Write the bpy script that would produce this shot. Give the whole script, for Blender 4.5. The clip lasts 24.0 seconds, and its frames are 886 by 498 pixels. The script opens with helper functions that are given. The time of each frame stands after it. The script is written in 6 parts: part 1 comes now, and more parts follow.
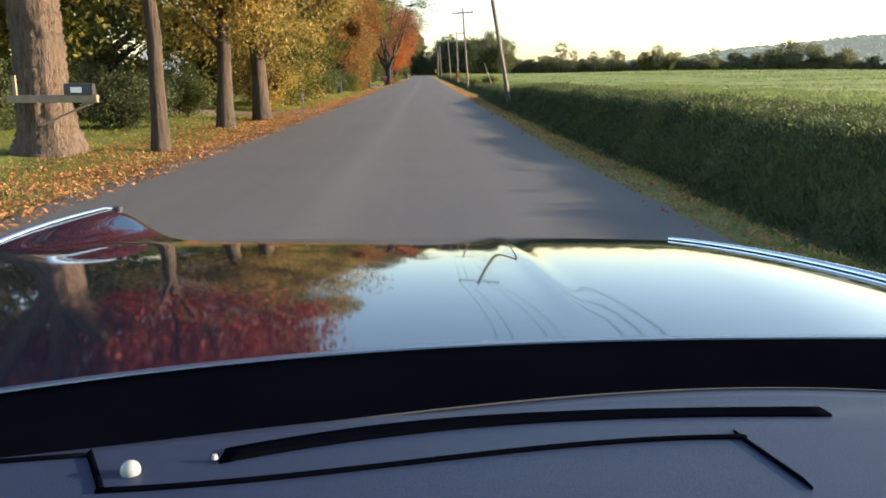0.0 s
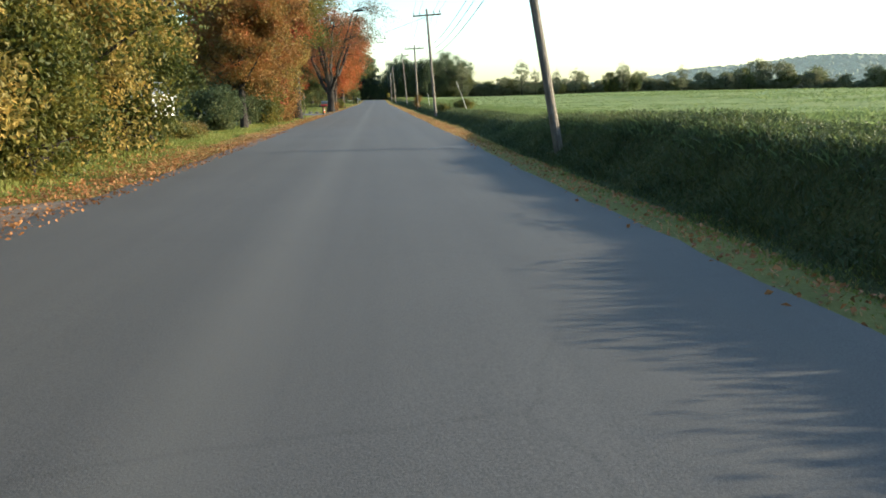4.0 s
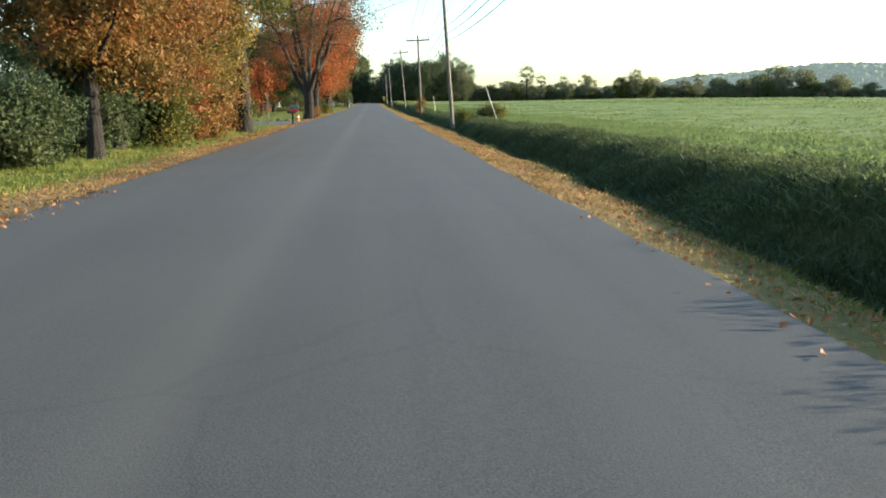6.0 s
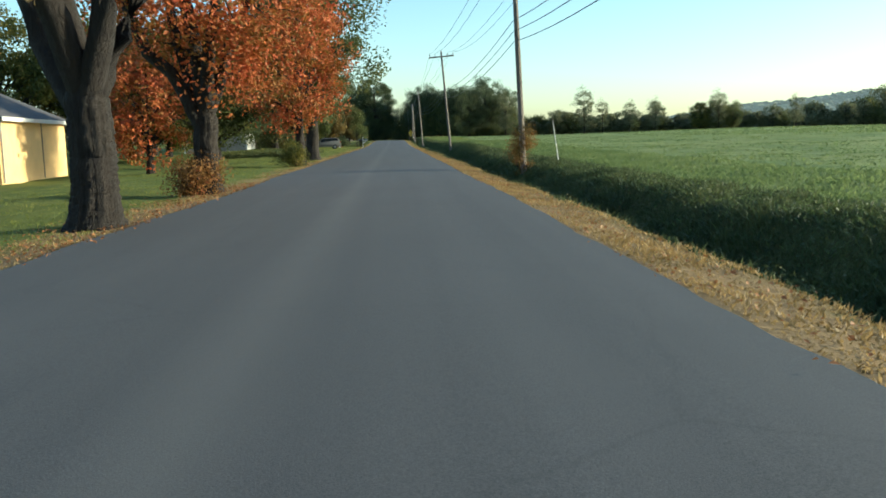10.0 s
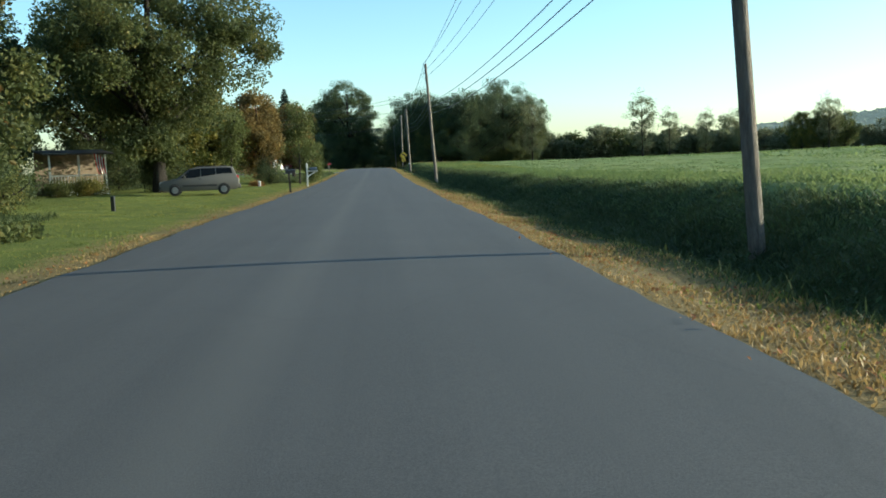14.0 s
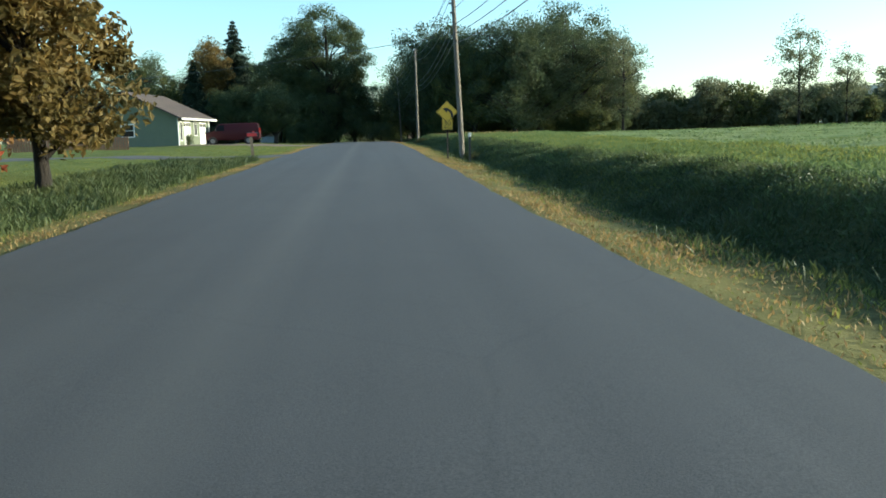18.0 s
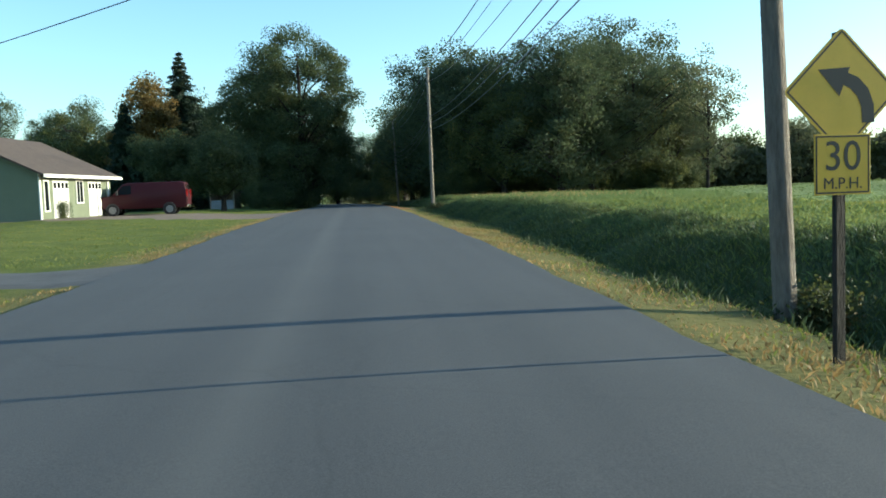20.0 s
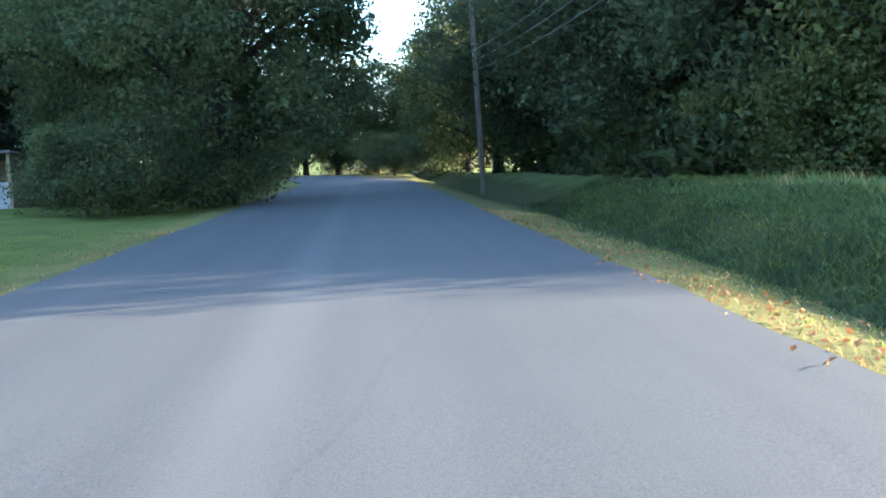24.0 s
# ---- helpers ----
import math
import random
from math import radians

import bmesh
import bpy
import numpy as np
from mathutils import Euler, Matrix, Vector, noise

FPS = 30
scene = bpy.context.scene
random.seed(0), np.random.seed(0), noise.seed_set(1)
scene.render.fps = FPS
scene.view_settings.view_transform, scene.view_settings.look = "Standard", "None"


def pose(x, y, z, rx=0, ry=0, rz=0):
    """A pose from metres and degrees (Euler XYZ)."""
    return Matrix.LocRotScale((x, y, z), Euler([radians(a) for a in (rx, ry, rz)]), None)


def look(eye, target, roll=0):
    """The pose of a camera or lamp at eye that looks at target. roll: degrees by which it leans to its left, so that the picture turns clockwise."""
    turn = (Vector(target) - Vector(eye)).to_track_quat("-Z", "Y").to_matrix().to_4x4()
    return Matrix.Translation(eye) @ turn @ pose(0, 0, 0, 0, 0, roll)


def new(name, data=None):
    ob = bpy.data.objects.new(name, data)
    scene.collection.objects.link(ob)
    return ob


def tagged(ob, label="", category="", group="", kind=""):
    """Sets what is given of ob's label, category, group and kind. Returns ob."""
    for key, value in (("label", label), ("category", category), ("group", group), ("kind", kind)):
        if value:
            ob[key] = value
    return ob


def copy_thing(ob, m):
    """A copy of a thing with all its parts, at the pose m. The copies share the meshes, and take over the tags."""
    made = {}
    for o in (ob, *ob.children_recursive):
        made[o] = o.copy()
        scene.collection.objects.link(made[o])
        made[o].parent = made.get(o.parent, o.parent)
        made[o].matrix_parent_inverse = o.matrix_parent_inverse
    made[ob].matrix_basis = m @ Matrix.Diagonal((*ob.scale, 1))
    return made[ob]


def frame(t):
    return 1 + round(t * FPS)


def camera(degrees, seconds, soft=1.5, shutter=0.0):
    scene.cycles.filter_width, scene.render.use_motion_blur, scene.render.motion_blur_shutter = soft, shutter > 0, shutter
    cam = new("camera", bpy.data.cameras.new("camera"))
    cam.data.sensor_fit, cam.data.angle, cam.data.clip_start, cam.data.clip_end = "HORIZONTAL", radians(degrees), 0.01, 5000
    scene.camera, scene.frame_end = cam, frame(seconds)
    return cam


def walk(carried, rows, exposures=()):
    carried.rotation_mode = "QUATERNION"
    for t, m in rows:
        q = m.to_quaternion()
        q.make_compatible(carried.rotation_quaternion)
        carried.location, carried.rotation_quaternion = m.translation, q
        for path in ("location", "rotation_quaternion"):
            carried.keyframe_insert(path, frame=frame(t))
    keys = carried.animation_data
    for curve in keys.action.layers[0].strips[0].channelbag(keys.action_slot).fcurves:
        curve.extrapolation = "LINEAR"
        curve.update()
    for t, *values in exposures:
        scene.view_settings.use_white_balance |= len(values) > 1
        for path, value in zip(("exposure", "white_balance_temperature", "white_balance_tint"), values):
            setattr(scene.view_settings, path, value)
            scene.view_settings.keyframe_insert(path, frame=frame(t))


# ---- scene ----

# ================= camera =================
cam = camera(55.0, 24.0, soft=1.7)
PATH = [  # seconds, x, y, z, yaw, pitch, roll
    (0, 0.04, -0.00, 1.45, -1.16, -11.68, 0.34),
    (0.5, 0.03, 1.94, 1.43, -1.27, -11.98, 0.03),
    (1, 0.01, 4.24, 1.41, -1.25, -12.59, -0.29),
    (1.5, 0.01, 6.85, 1.39, -1.56, -10.98, -0.32),
    (3.5, -0.14, 20.26, 1.31, -3.51, -10.23, 0.79),
    (4, -0.09, 24.97, 1.30, -4.38, -10.14, 1.00),
    (4.5, -0.03, 30.18, 1.30, -4.73, -9.79, 0.84),
    (5, 0.01, 35.68, 1.30, -4.83, -9.63, 0.62),
    (5.5, 0.02, 41.16, 1.30, -4.87, -10.00, 0.51),
    (6, 0.04, 47.07, 1.30, -4.75, -9.87, 0.25),
    (6.5, 0.07, 53.34, 1.30, -4.67, -9.53, 0.54),
    (7, 0.15, 60.02, 1.30, -4.91, -10.10, 0.81),
    (7.5, 0.10, 66.76, 1.30, -4.42, -10.11, 1.77),
    (8, 0.07, 73.69, 1.30, -4.15, -9.07, 2.27),
    (8.5, 0.10, 80.95, 1.30, -2.90, -5.77, 2.22),
    (9, 0.04, 88.24, 1.30, -3.79, -6.29, 1.98),
    (9.5, 0.07, 95.19, 1.30, -3.62, -6.71, 1.76),
    (10, 0.07, 102.17, 1.30, -3.26, -7.53, 1.24),
    (10.5, 0.05, 109.45, 1.30, -3.35, -7.49, 1.36),
    (12.5, 0.21, 146.31, 1.30, -3.75, -7.25, 1.44),
    (13, 0.13, 155.00, 1.30, -3.94, -6.48, 1.10),
    (13.5, 0.07, 163.90, 1.30, -3.73, -5.68, 0.54),
    (14, 0.02, 172.44, 1.30, -4.55, -5.83, 1.71),
    (14.5, 0.03, 181.10, 1.30, -4.39, -6.12, 1.02),
    (15, 0.04, 189.64, 1.30, -3.81, -6.07, 0.83),
    (15.5, 0.11, 198.34, 1.30, -3.90, -6.88, 1.00),
    (16, 0.16, 206.74, 1.30, -3.35, -5.29, 1.14),
    (16.5, 0.27, 215.17, 1.30, -3.65, -5.85, 1.18),
    (17, 0.13, 222.72, 1.30, -4.32, -6.71, 1.03),
    (17.5, 0.08, 229.37, 1.30, -4.63, -7.74, 1.11),
    (19.5, -0.07, 258.35, 1.50, -5.62, -6.13, 2.18),
    (20, -0.18, 266.30, 1.59, -5.96, -3.88, 1.98),
    (20.5, -0.14, 274.27, 1.67, -5.30, -5.51, 2.44),
    (21, -0.10, 283.00, 1.76, -5.04, -5.27, 2.71),
    (21.5, -0.08, 291.29, 1.83, -4.77, -6.75, 1.94),
    (22, -0.09, 299.52, 1.88, -4.82, -7.22, 1.99),
    (22.5, -0.17, 307.82, 1.90, -5.30, -6.63, 2.05),
    (23, -0.19, 313.95, 1.90, -5.49, -6.22, 2.29),
    (23.5, -0.22, 319.05, 1.90, -5.47, -6.65, 2.06),
    (24, -0.24, 324.94, 1.90, -5.24, -6.51, 2.24),
]
EXPOSE = [(0, 1.65, 6600, 12), (1.0, 1.58, 6250, 6), (3.5, 1.5, 5900, 1), (8.1, 1.5, 5850, -1), (8.7, 0.98, 5550, -8), (10, 0.94, 5550, -7), (15, 0.96, 5450, -8), (17.5, 1.05, 5400, -8), (20.5, 1.13, 5400, -6), (22, 2.15, 5700, 6), (23, 2.6, 5600, 7), (24, 3.1, 5450, 7)]
walk(cam, [(t, pose(x, y, z, 90 + p, r, w)) for t, x, y, z, w, p, r in PATH], EXPOSE)

# ================= light =================
SUN_EL, SUN_AZ = 12.5, 3.0      # degrees above the ground; ahead of square to the road, from the right
world = bpy.data.worlds.new("sky")
scene.world = world
world.use_nodes = True
wn = world.node_tree.nodes
sky = wn.new("ShaderNodeTexSky")
sky.sky_type = "NISHITA"
sky.sun_disc = False
sky.sun_elevation = radians(SUN_EL)
sky.sun_rotation = radians(90 - SUN_AZ)
sky.air_density, sky.dust_density, sky.ozone_density = 1.0, 0.9, 1.6
bg = wn["Background"]
bg.inputs["Strength"].default_value = 0.15
world.node_tree.links.new(sky.outputs[0], bg.inputs["Color"])
sun_data = bpy.data.lights.new("sun", "SUN")
sun_data.energy, sun_data.angle, sun_data.color = 5.0, radians(0.6), (1.0, 0.80, 0.56)
sun = new("sun", sun_data)
_d = Vector((math.cos(radians(SUN_AZ)) * math.cos(radians(SUN_EL)), math.sin(radians(SUN_AZ)) * math.cos(radians(SUN_EL)), math.sin(radians(SUN_EL))))
sun.matrix_world = look(_d * 300, (0, 0, 0))

# ================= materials =================
def mat(name):
    m = bpy.data.materials.new(name)
    m.use_nodes = True
    nt = m.node_tree
    return m, nt, nt.nodes["Principled BSDF"]


def nd(nt, kind, **values):
    n = nt.nodes.new(kind)
    for k, v in values.items():
        n.inputs[k.replace("_", " ")].default_value = v
    return n


def ramp(nt, source, stops):
    r = nt.nodes.new("ShaderNodeValToRGB")
    el = r.color_ramp.elements
    while len(el) < len(stops):
        el.new(0.5)
    for e, (p, c) in zip(el, stops):
        e.position = p
        e.color = (*c, 1)
    nt.links.new(source, r.inputs["Fac"])
    return r.outputs["Color"]


def noise_of(nt, scale, detail=4.0, rough=0.6, coords="Object", stretch=None):
    tc = nt.nodes.new("ShaderNodeTexCoord")
    out = tc.outputs[coords]
    if stretch:
        mp = nt.nodes.new("ShaderNodeMapping")
        mp.inputs["Scale"].default_value = stretch
        nt.links.new(out, mp.inputs["Vector"])
        out = mp.outputs["Vector"]
    n = nd(nt, "ShaderNodeTexNoise", Scale=scale, Detail=detail, Roughness=rough)
    nt.links.new(out, n.inputs["Vector"])
    return n.outputs["Fac"]


def mixc(nt, fac, a, b, blend="MIX"):
    m = nt.nodes.new("ShaderNodeMix")
    m.data_type, m.blend_type = "RGBA", blend
    for sock, val in ((m.inputs[0], fac), (m.inputs[6], a), (m.inputs[7], b)):
        if isinstance(val, (int, float)):
            sock.default_value = val
        elif isinstance(val, tuple):
            sock.default_value = (*val, 1)
        else:
            nt.links.new(val, sock)
    return m.outputs[2]


def bump(nt, bsdf, height, strength=0.4, distance=0.02):
    b = nd(nt, "ShaderNodeBump", Strength=strength, Distance=distance)
    nt.links.new(height, b.inputs["Height"])
    nt.links.new(b.outputs["Normal"], bsdf.inputs["Normal"])


def plain(name, color, rough=0.6, metal=0.0, vary=0.15, scale=6.0, bumpy=0.1, coat=0.0, spread=1.0):
    """A surface with mottling at two scales and fine relief."""
    m, nt, b = mat(name)
    n1 = noise_of(nt, scale)
    n2 = noise_of(nt, scale * 9, 3)
    lo = tuple(c * (1 - vary) for c in color)
    hi = tuple(min(1, c * (1 + vary)) for c in color)
    c1 = ramp(nt, n1, [(0.3, lo), (0.7, hi)])
    c2 = mixc(nt, 0.25, c1, ramp(nt, n2, [(0.35, lo), (0.65, hi)]))
    nt.links.new(c2, b.inputs["Base Color"])
    b.inputs["Roughness"].default_value = rough
    b.inputs["Metallic"].default_value = metal
    b.inputs["Coat Weight"].default_value = coat
    if bumpy:
        bump(nt, b, n2, bumpy, 0.01)
    return m


def leaf_mat(name, stops, trans=0.35, patch=0.7, stretch=None):
    """Thin leaves: colour differs from leaf to leaf and from clump to clump, light shines through."""
    m, nt, b = mat(name)
    g = nt.nodes.new("ShaderNodeNewGeometry")
    n = noise_of(nt, patch, 3, stretch=stretch)
    a = nt.nodes.new("ShaderNodeMath")
    a.operation = "MULTIPLY_ADD"
    nt.links.new(g.outputs["Random Per Island"], a.inputs[0])
    a.inputs[1].default_value = 0.38
    s = nt.nodes.new("ShaderNodeMath")
    s.operation = "MULTIPLY_ADD"
    nt.links.new(n, s.inputs[0])
    s.inputs[1].default_value = 2.1
    s.inputs[2].default_value = -0.74
    nt.links.new(s.outputs[0], a.inputs[2])
    c = ramp(nt, a.outputs[0], stops)
    nt.links.new(c, b.inputs["Base Color"])
    b.inputs["Roughness"].default_value = 0.55
    b.inputs["Specular IOR Level"].default_value = 0.25
    tr = nt.nodes.new("ShaderNodeBsdfTranslucent")
    nt.links.new(c, tr.inputs["Color"])
    mx = nt.nodes.new("ShaderNodeMixShader")
    mx.inputs[0].default_value = trans
    nt.links.new(b.outputs[0], mx.inputs[1])
    nt.links.new(tr.outputs[0], mx.inputs[2])
    nt.links.new(mx.outputs[0], nt.nodes["Material Output"].inputs["Surface"])
    return m


LEAF_GOLD = leaf_mat("leaves_gold", [(0.0, (0.07, 0.07, 0.02)), (0.35, (0.19, 0.155, 0.04)), (0.65, (0.33, 0.235, 0.06)), (1.0, (0.42, 0.26, 0.07))], 0.45)
LEAF_OLIVE = leaf_mat("leaves_olive", [(0.0, (0.03, 0.045, 0.012)), (0.4, (0.075, 0.085, 0.018)), (0.75, (0.17, 0.15, 0.03)), (1.0, (0.30, 0.20, 0.045))], 0.45)
LEAF_GREEN = leaf_mat("leaves_green", [(0.0, (0.045, 0.06, 0.025)), (0.5, (0.092, 0.11, 0.038)), (0.85, (0.15, 0.15, 0.045)), (1.0, (0.24, 0.185, 0.06))], 0.5)
LEAF_FEATHER = leaf_mat("feathery_green_leaves", [(0.0, (0.05, 0.065, 0.02)), (0.5, (0.10, 0.12, 0.035)), (1.0, (0.19, 0.19, 0.06))])
LEAF_DARK = leaf_mat("leaves_dark_green", [(0.0, (0.040, 0.060, 0.030)), (0.6, (0.082, 0.104, 0.044)), (1.0, (0.135, 0.135, 0.05))], 0.5)
LEAF_RUST = leaf_mat("leaves_rust", [(0.0, (0.06, 0.04, 0.014)), (0.4, (0.20, 0.105, 0.035)), (0.7, (0.29, 0.155, 0.045)), (1.0, (0.33, 0.085, 0.045))], 0.42)
LEAF_ORANGE = leaf_mat("leaves_orange", [(0.0, (0.09, 0.075, 0.018)), (0.3, (0.22, 0.10, 0.02)), (0.6, (0.44, 0.125, 0.04)), (1.0, (0.40, 0.07, 0.03))])
LEAF_RED = leaf_mat("leaves_red", [(0.0, (0.10, 0.018, 0.013)), (0.5, (0.26, 0.035, 0.02)), (1.0, (0.34, 0.10, 0.03))])
LEAF_TAN = leaf_mat("leaves_tan", [(0.0, (0.08, 0.07, 0.025)), (0.5, (0.17, 0.125, 0.04)), (1.0, (0.27, 0.175, 0.055))], 0.45)
LEAF_NEEDLE = leaf_mat("needles", [(0.0, (0.010, 0.022, 0.014)), (1.0, (0.03, 0.05, 0.025))], 0.1)
LEAF_MIXED = leaf_mat("leaves_autumn_mix", [(0.0, (0.05, 0.05, 0.015)), (0.35, (0.17, 0.115, 0.03)), (0.7, (0.27, 0.12, 0.035)), (1.0, (0.32, 0.085, 0.03))], 0.42)
LEAF_SCARLET = leaf_mat("leaves_gold_to_scarlet", [(0.0, (0.06, 0.05, 0.018)), (0.35, (0.19, 0.13, 0.035)), (0.6, (0.27, 0.14, 0.04)), (0.75, (0.30, 0.06, 0.035)), (1.0, (0.34, 0.05, 0.035))], 0.42, 0.5)
LEAF_DUSKY = leaf_mat("leaves_dusky_maroon", [(0.0, (0.05, 0.042, 0.02)), (0.35, (0.11, 0.078, 0.032)), (0.65, (0.19, 0.085, 0.036)), (1.0, (0.33, 0.075, 0.045))], 0.4, 0.35)
# Lighter than plain foliage: distance haze is put into the leaf colour.
LEAF_HAZED = leaf_mat("leaves_of_hazed_far_brush", [(0.0, (0.09, 0.105, 0.06)), (0.5, (0.15, 0.16, 0.085)), (1.0, (0.24, 0.22, 0.12))], 0.5)
CROP = leaf_mat("crop_leaves", [(0.0, (0.12, 0.165, 0.062)), (0.5, (0.155, 0.20, 0.075)), (1.0, (0.20, 0.235, 0.09))], 0.5, 0.16, (0.4, 1.5, 1.0))
LEAF_WOOD = leaf_mat("leaves_of_the_wood", [(0.0, (0.05, 0.07, 0.04)), (0.6, (0.088, 0.112, 0.055)), (1.0, (0.135, 0.142, 0.06))], 0.5)
WEED = leaf_mat("weed_blades", [(0.0, (0.035, 0.052, 0.022)), (0.5, (0.075, 0.098, 0.036)), (1.0, (0.13, 0.138, 0.05))], 0.35)
LAWN = leaf_mat("lawn_blades", [(0.0, (0.10, 0.13, 0.028)), (0.5, (0.19, 0.215, 0.05)), (1.0, (0.30, 0.28, 0.075))], 0.5)
STRAW = leaf_mat("dry_grass_blades", [(0.0, (0.15, 0.115, 0.05)), (0.5, (0.34, 0.232, 0.092)), (1.0, (0.46, 0.32, 0.135))], 0.35)
LEAF_RUSSET = leaf_mat("leaves_dark_russet", [(0.0, (0.032, 0.045, 0.018)), (0.55, (0.075, 0.085, 0.028)), (0.8, (0.14, 0.10, 0.03)), (1.0, (0.26, 0.085, 0.03))], 0.45)
FALLEN = leaf_mat("fallen_leaves", [(0.0, (0.13, 0.06, 0.028)), (0.4, (0.30, 0.13, 0.048)), (0.8, (0.36, 0.17, 0.062)), (1.0, (0.36, 0.23, 0.105))], 0.2)


CROP.node_tree.nodes["Principled BSDF"].inputs["Specular IOR Level"].default_value = 0.08


def bark_mat(name, dark, light):
    m, nt, b = mat(name)
    n = noise_of(nt, 5.0, 6, 0.7, stretch=(3.0, 3.0, 0.45))
    n2 = noise_of(nt, 0.9, 2)
    c = ramp(nt, n, [(0.32, dark), (0.62, light)])
    c = mixc(nt, mixc(nt, 0.7, (0.0, 0.0, 0.0), n2), c, tuple(v * 0.6 for v in light))
    nt.links.new(c, b.inputs["Base Color"])
    b.inputs["Roughness"].default_value = 0.9
    bump(nt, b, n, 1.0, 0.14)
    return m


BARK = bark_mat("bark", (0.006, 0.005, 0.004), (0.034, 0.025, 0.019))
# The old maple's bark is coloured lighter for the sun on its trunk.
BARK_SUNNY = bark_mat("bark_with_sun_in_colour", (0.03, 0.021, 0.016), (0.20, 0.14, 0.10))
BARK_PALE = bark_mat("bark_pale", (0.016, 0.011, 0.008), (0.115, 0.08, 0.055))
POLE_WOOD = bark_mat("weathered_pole_wood", (0.09, 0.075, 0.062), (0.30, 0.255, 0.21))
GREY_METAL = plain("galvanised_steel", (0.42, 0.43, 0.44), 0.4, 0.8)
CABLE = plain("black_cable", (0.03, 0.03, 0.035), 0.5, bumpy=0)
PORCELAIN = plain("insulator_glaze", (0.30, 0.27, 0.25), 0.25, bumpy=0)
WHITE_PAINT = plain("white_paint", (0.74, 0.72, 0.68), 0.55, vary=0.08)
CREAM_WALL = plain("cream_painted_siding", (0.72, 0.49, 0.22), 0.7, vary=0.10, scale=1.5)
GREY_WALL = plain("weathered_boards_and_shaded_gables", (0.24, 0.24, 0.25), 0.8, vary=0.25, scale=2)
SLATE_ROOF = plain("dark_shingles", (0.085, 0.08, 0.08), 0.85, vary=0.3, scale=3, bumpy=0.5)
TIN_ROOF = plain("galvanised_roof_sheets", (0.38, 0.40, 0.42), 0.45, 0.35, vary=0.2, scale=1.2)
BROWN_ROOF = plain("brown_shingles", (0.075, 0.055, 0.045), 0.9, vary=0.25, scale=3, bumpy=0.5)
GREEN_WALL = plain("sage_green_siding", (0.14, 0.16, 0.105), 0.7, vary=0.08, scale=1.5)
FENCE_WOOD = plain("red_brown_fence_stain", (0.30, 0.15, 0.08), 0.75, vary=0.2, scale=4)
OLD_WOOD = plain("old_grey_wood", (0.22, 0.17, 0.12), 0.85, vary=0.3, scale=5, bumpy=0.4)
BOX_BLACK = plain("black_enamel", (0.03, 0.03, 0.033), 0.35, bumpy=0.05)
BOX_RED = plain("red_enamel", (0.42, 0.035, 0.04), 0.35, bumpy=0.05)
BOX_BLUE = plain("grey_blue_enamel", (0.12, 0.14, 0.175), 0.4, bumpy=0.05)
RUBBER = plain("tyre_rubber", (0.012, 0.012, 0.013), 0.85)
ALLOY = plain("alloy_rim", (0.22, 0.22, 0.23), 0.4, 0.7, bumpy=0)
CAR_TAN = plain("champagne_car_paint", (0.115, 0.108, 0.10), 0.4, 0.1, vary=0.03, bumpy=0, coat=0.1)
CAR_MAROON = plain("maroon_car_paint", (0.035, 0.0035, 0.007), 0.6, 0.0, vary=0.05, bumpy=0, coat=0.12)
CAR_NAVY = plain("dark_blue_car_paint", (0.006, 0.010, 0.022), 0.05, 0.0, vary=0.03, bumpy=0, coat=0.45)
CHROME = plain("chrome", (0.75, 0.76, 0.78), 0.12, 1.0, vary=0.03, bumpy=0)
TAIL_RED = plain("red_lamp_lens", (0.40, 0.02, 0.02), 0.15, bumpy=0)
LAMP_CLEAR = plain("clear_lamp_lens", (0.3, 0.3, 0.3), 0.1, bumpy=0)
BUMPER = plain("dark_plastic", (0.018, 0.018, 0.02), 0.6)
SIGN_YELLOW = plain("yellow_sign_sheeting", (0.62, 0.40, 0.03), 0.45, vary=0.06, bumpy=0)
SIGN_BLACK = plain("black_sign_ink", (0.015, 0.015, 0.015), 0.5, bumpy=0)
CONE_ORANGE = plain("orange_cone_plastic", (0.65, 0.14, 0.03), 0.5)
PAPER_BAR = plain("grey_print", (0.35, 0.33, 0.28), 0.6, bumpy=0)
STONE = plain("fieldstone", (0.07, 0.065, 0.06), 0.85, vary=0.3, scale=4, bumpy=0.5)
DASH_BLUE = plain("dark_blue_grey_dashboard_vinyl", (0.016, 0.026, 0.055), 0.5, vary=0.1, scale=60, bumpy=0.12)
BONNET_LIP = plain("bonnet_lip_lighter_blue", (0.035, 0.06, 0.11), 0.35, bumpy=0, coat=0.4)
DASH_RIM = plain("pale_brownish_dashboard_lip", (0.035, 0.03, 0.03), 0.6, vary=0.2, scale=30, bumpy=0)
DASH_BLACK = plain("black_trim", (0.0016, 0.002, 0.0035), 1.0, bumpy=0)

for _m in (CAR_MAROON, CAR_TAN):
    _m.node_tree.nodes["Principled BSDF"].inputs["Specular IOR Level"].default_value = 0.2
for _m in (DASH_BLUE, DASH_BLACK):
    _m.node_tree.nodes["Principled BSDF"].inputs["Specular IOR Level"].default_value = 0.25 if _m is DASH_BLUE else 0.0


def glass_mat(name, tint):
    m, nt, b = mat(name)
    b.inputs["Base Color"].default_value = (*tint, 1)
    b.inputs["Roughness"].default_value = 0.05
    b.inputs["Specular IOR Level"].default_value = 0.2
    return m


DARK_GLASS = glass_mat("tinted_glass", (0.012, 0.014, 0.016))


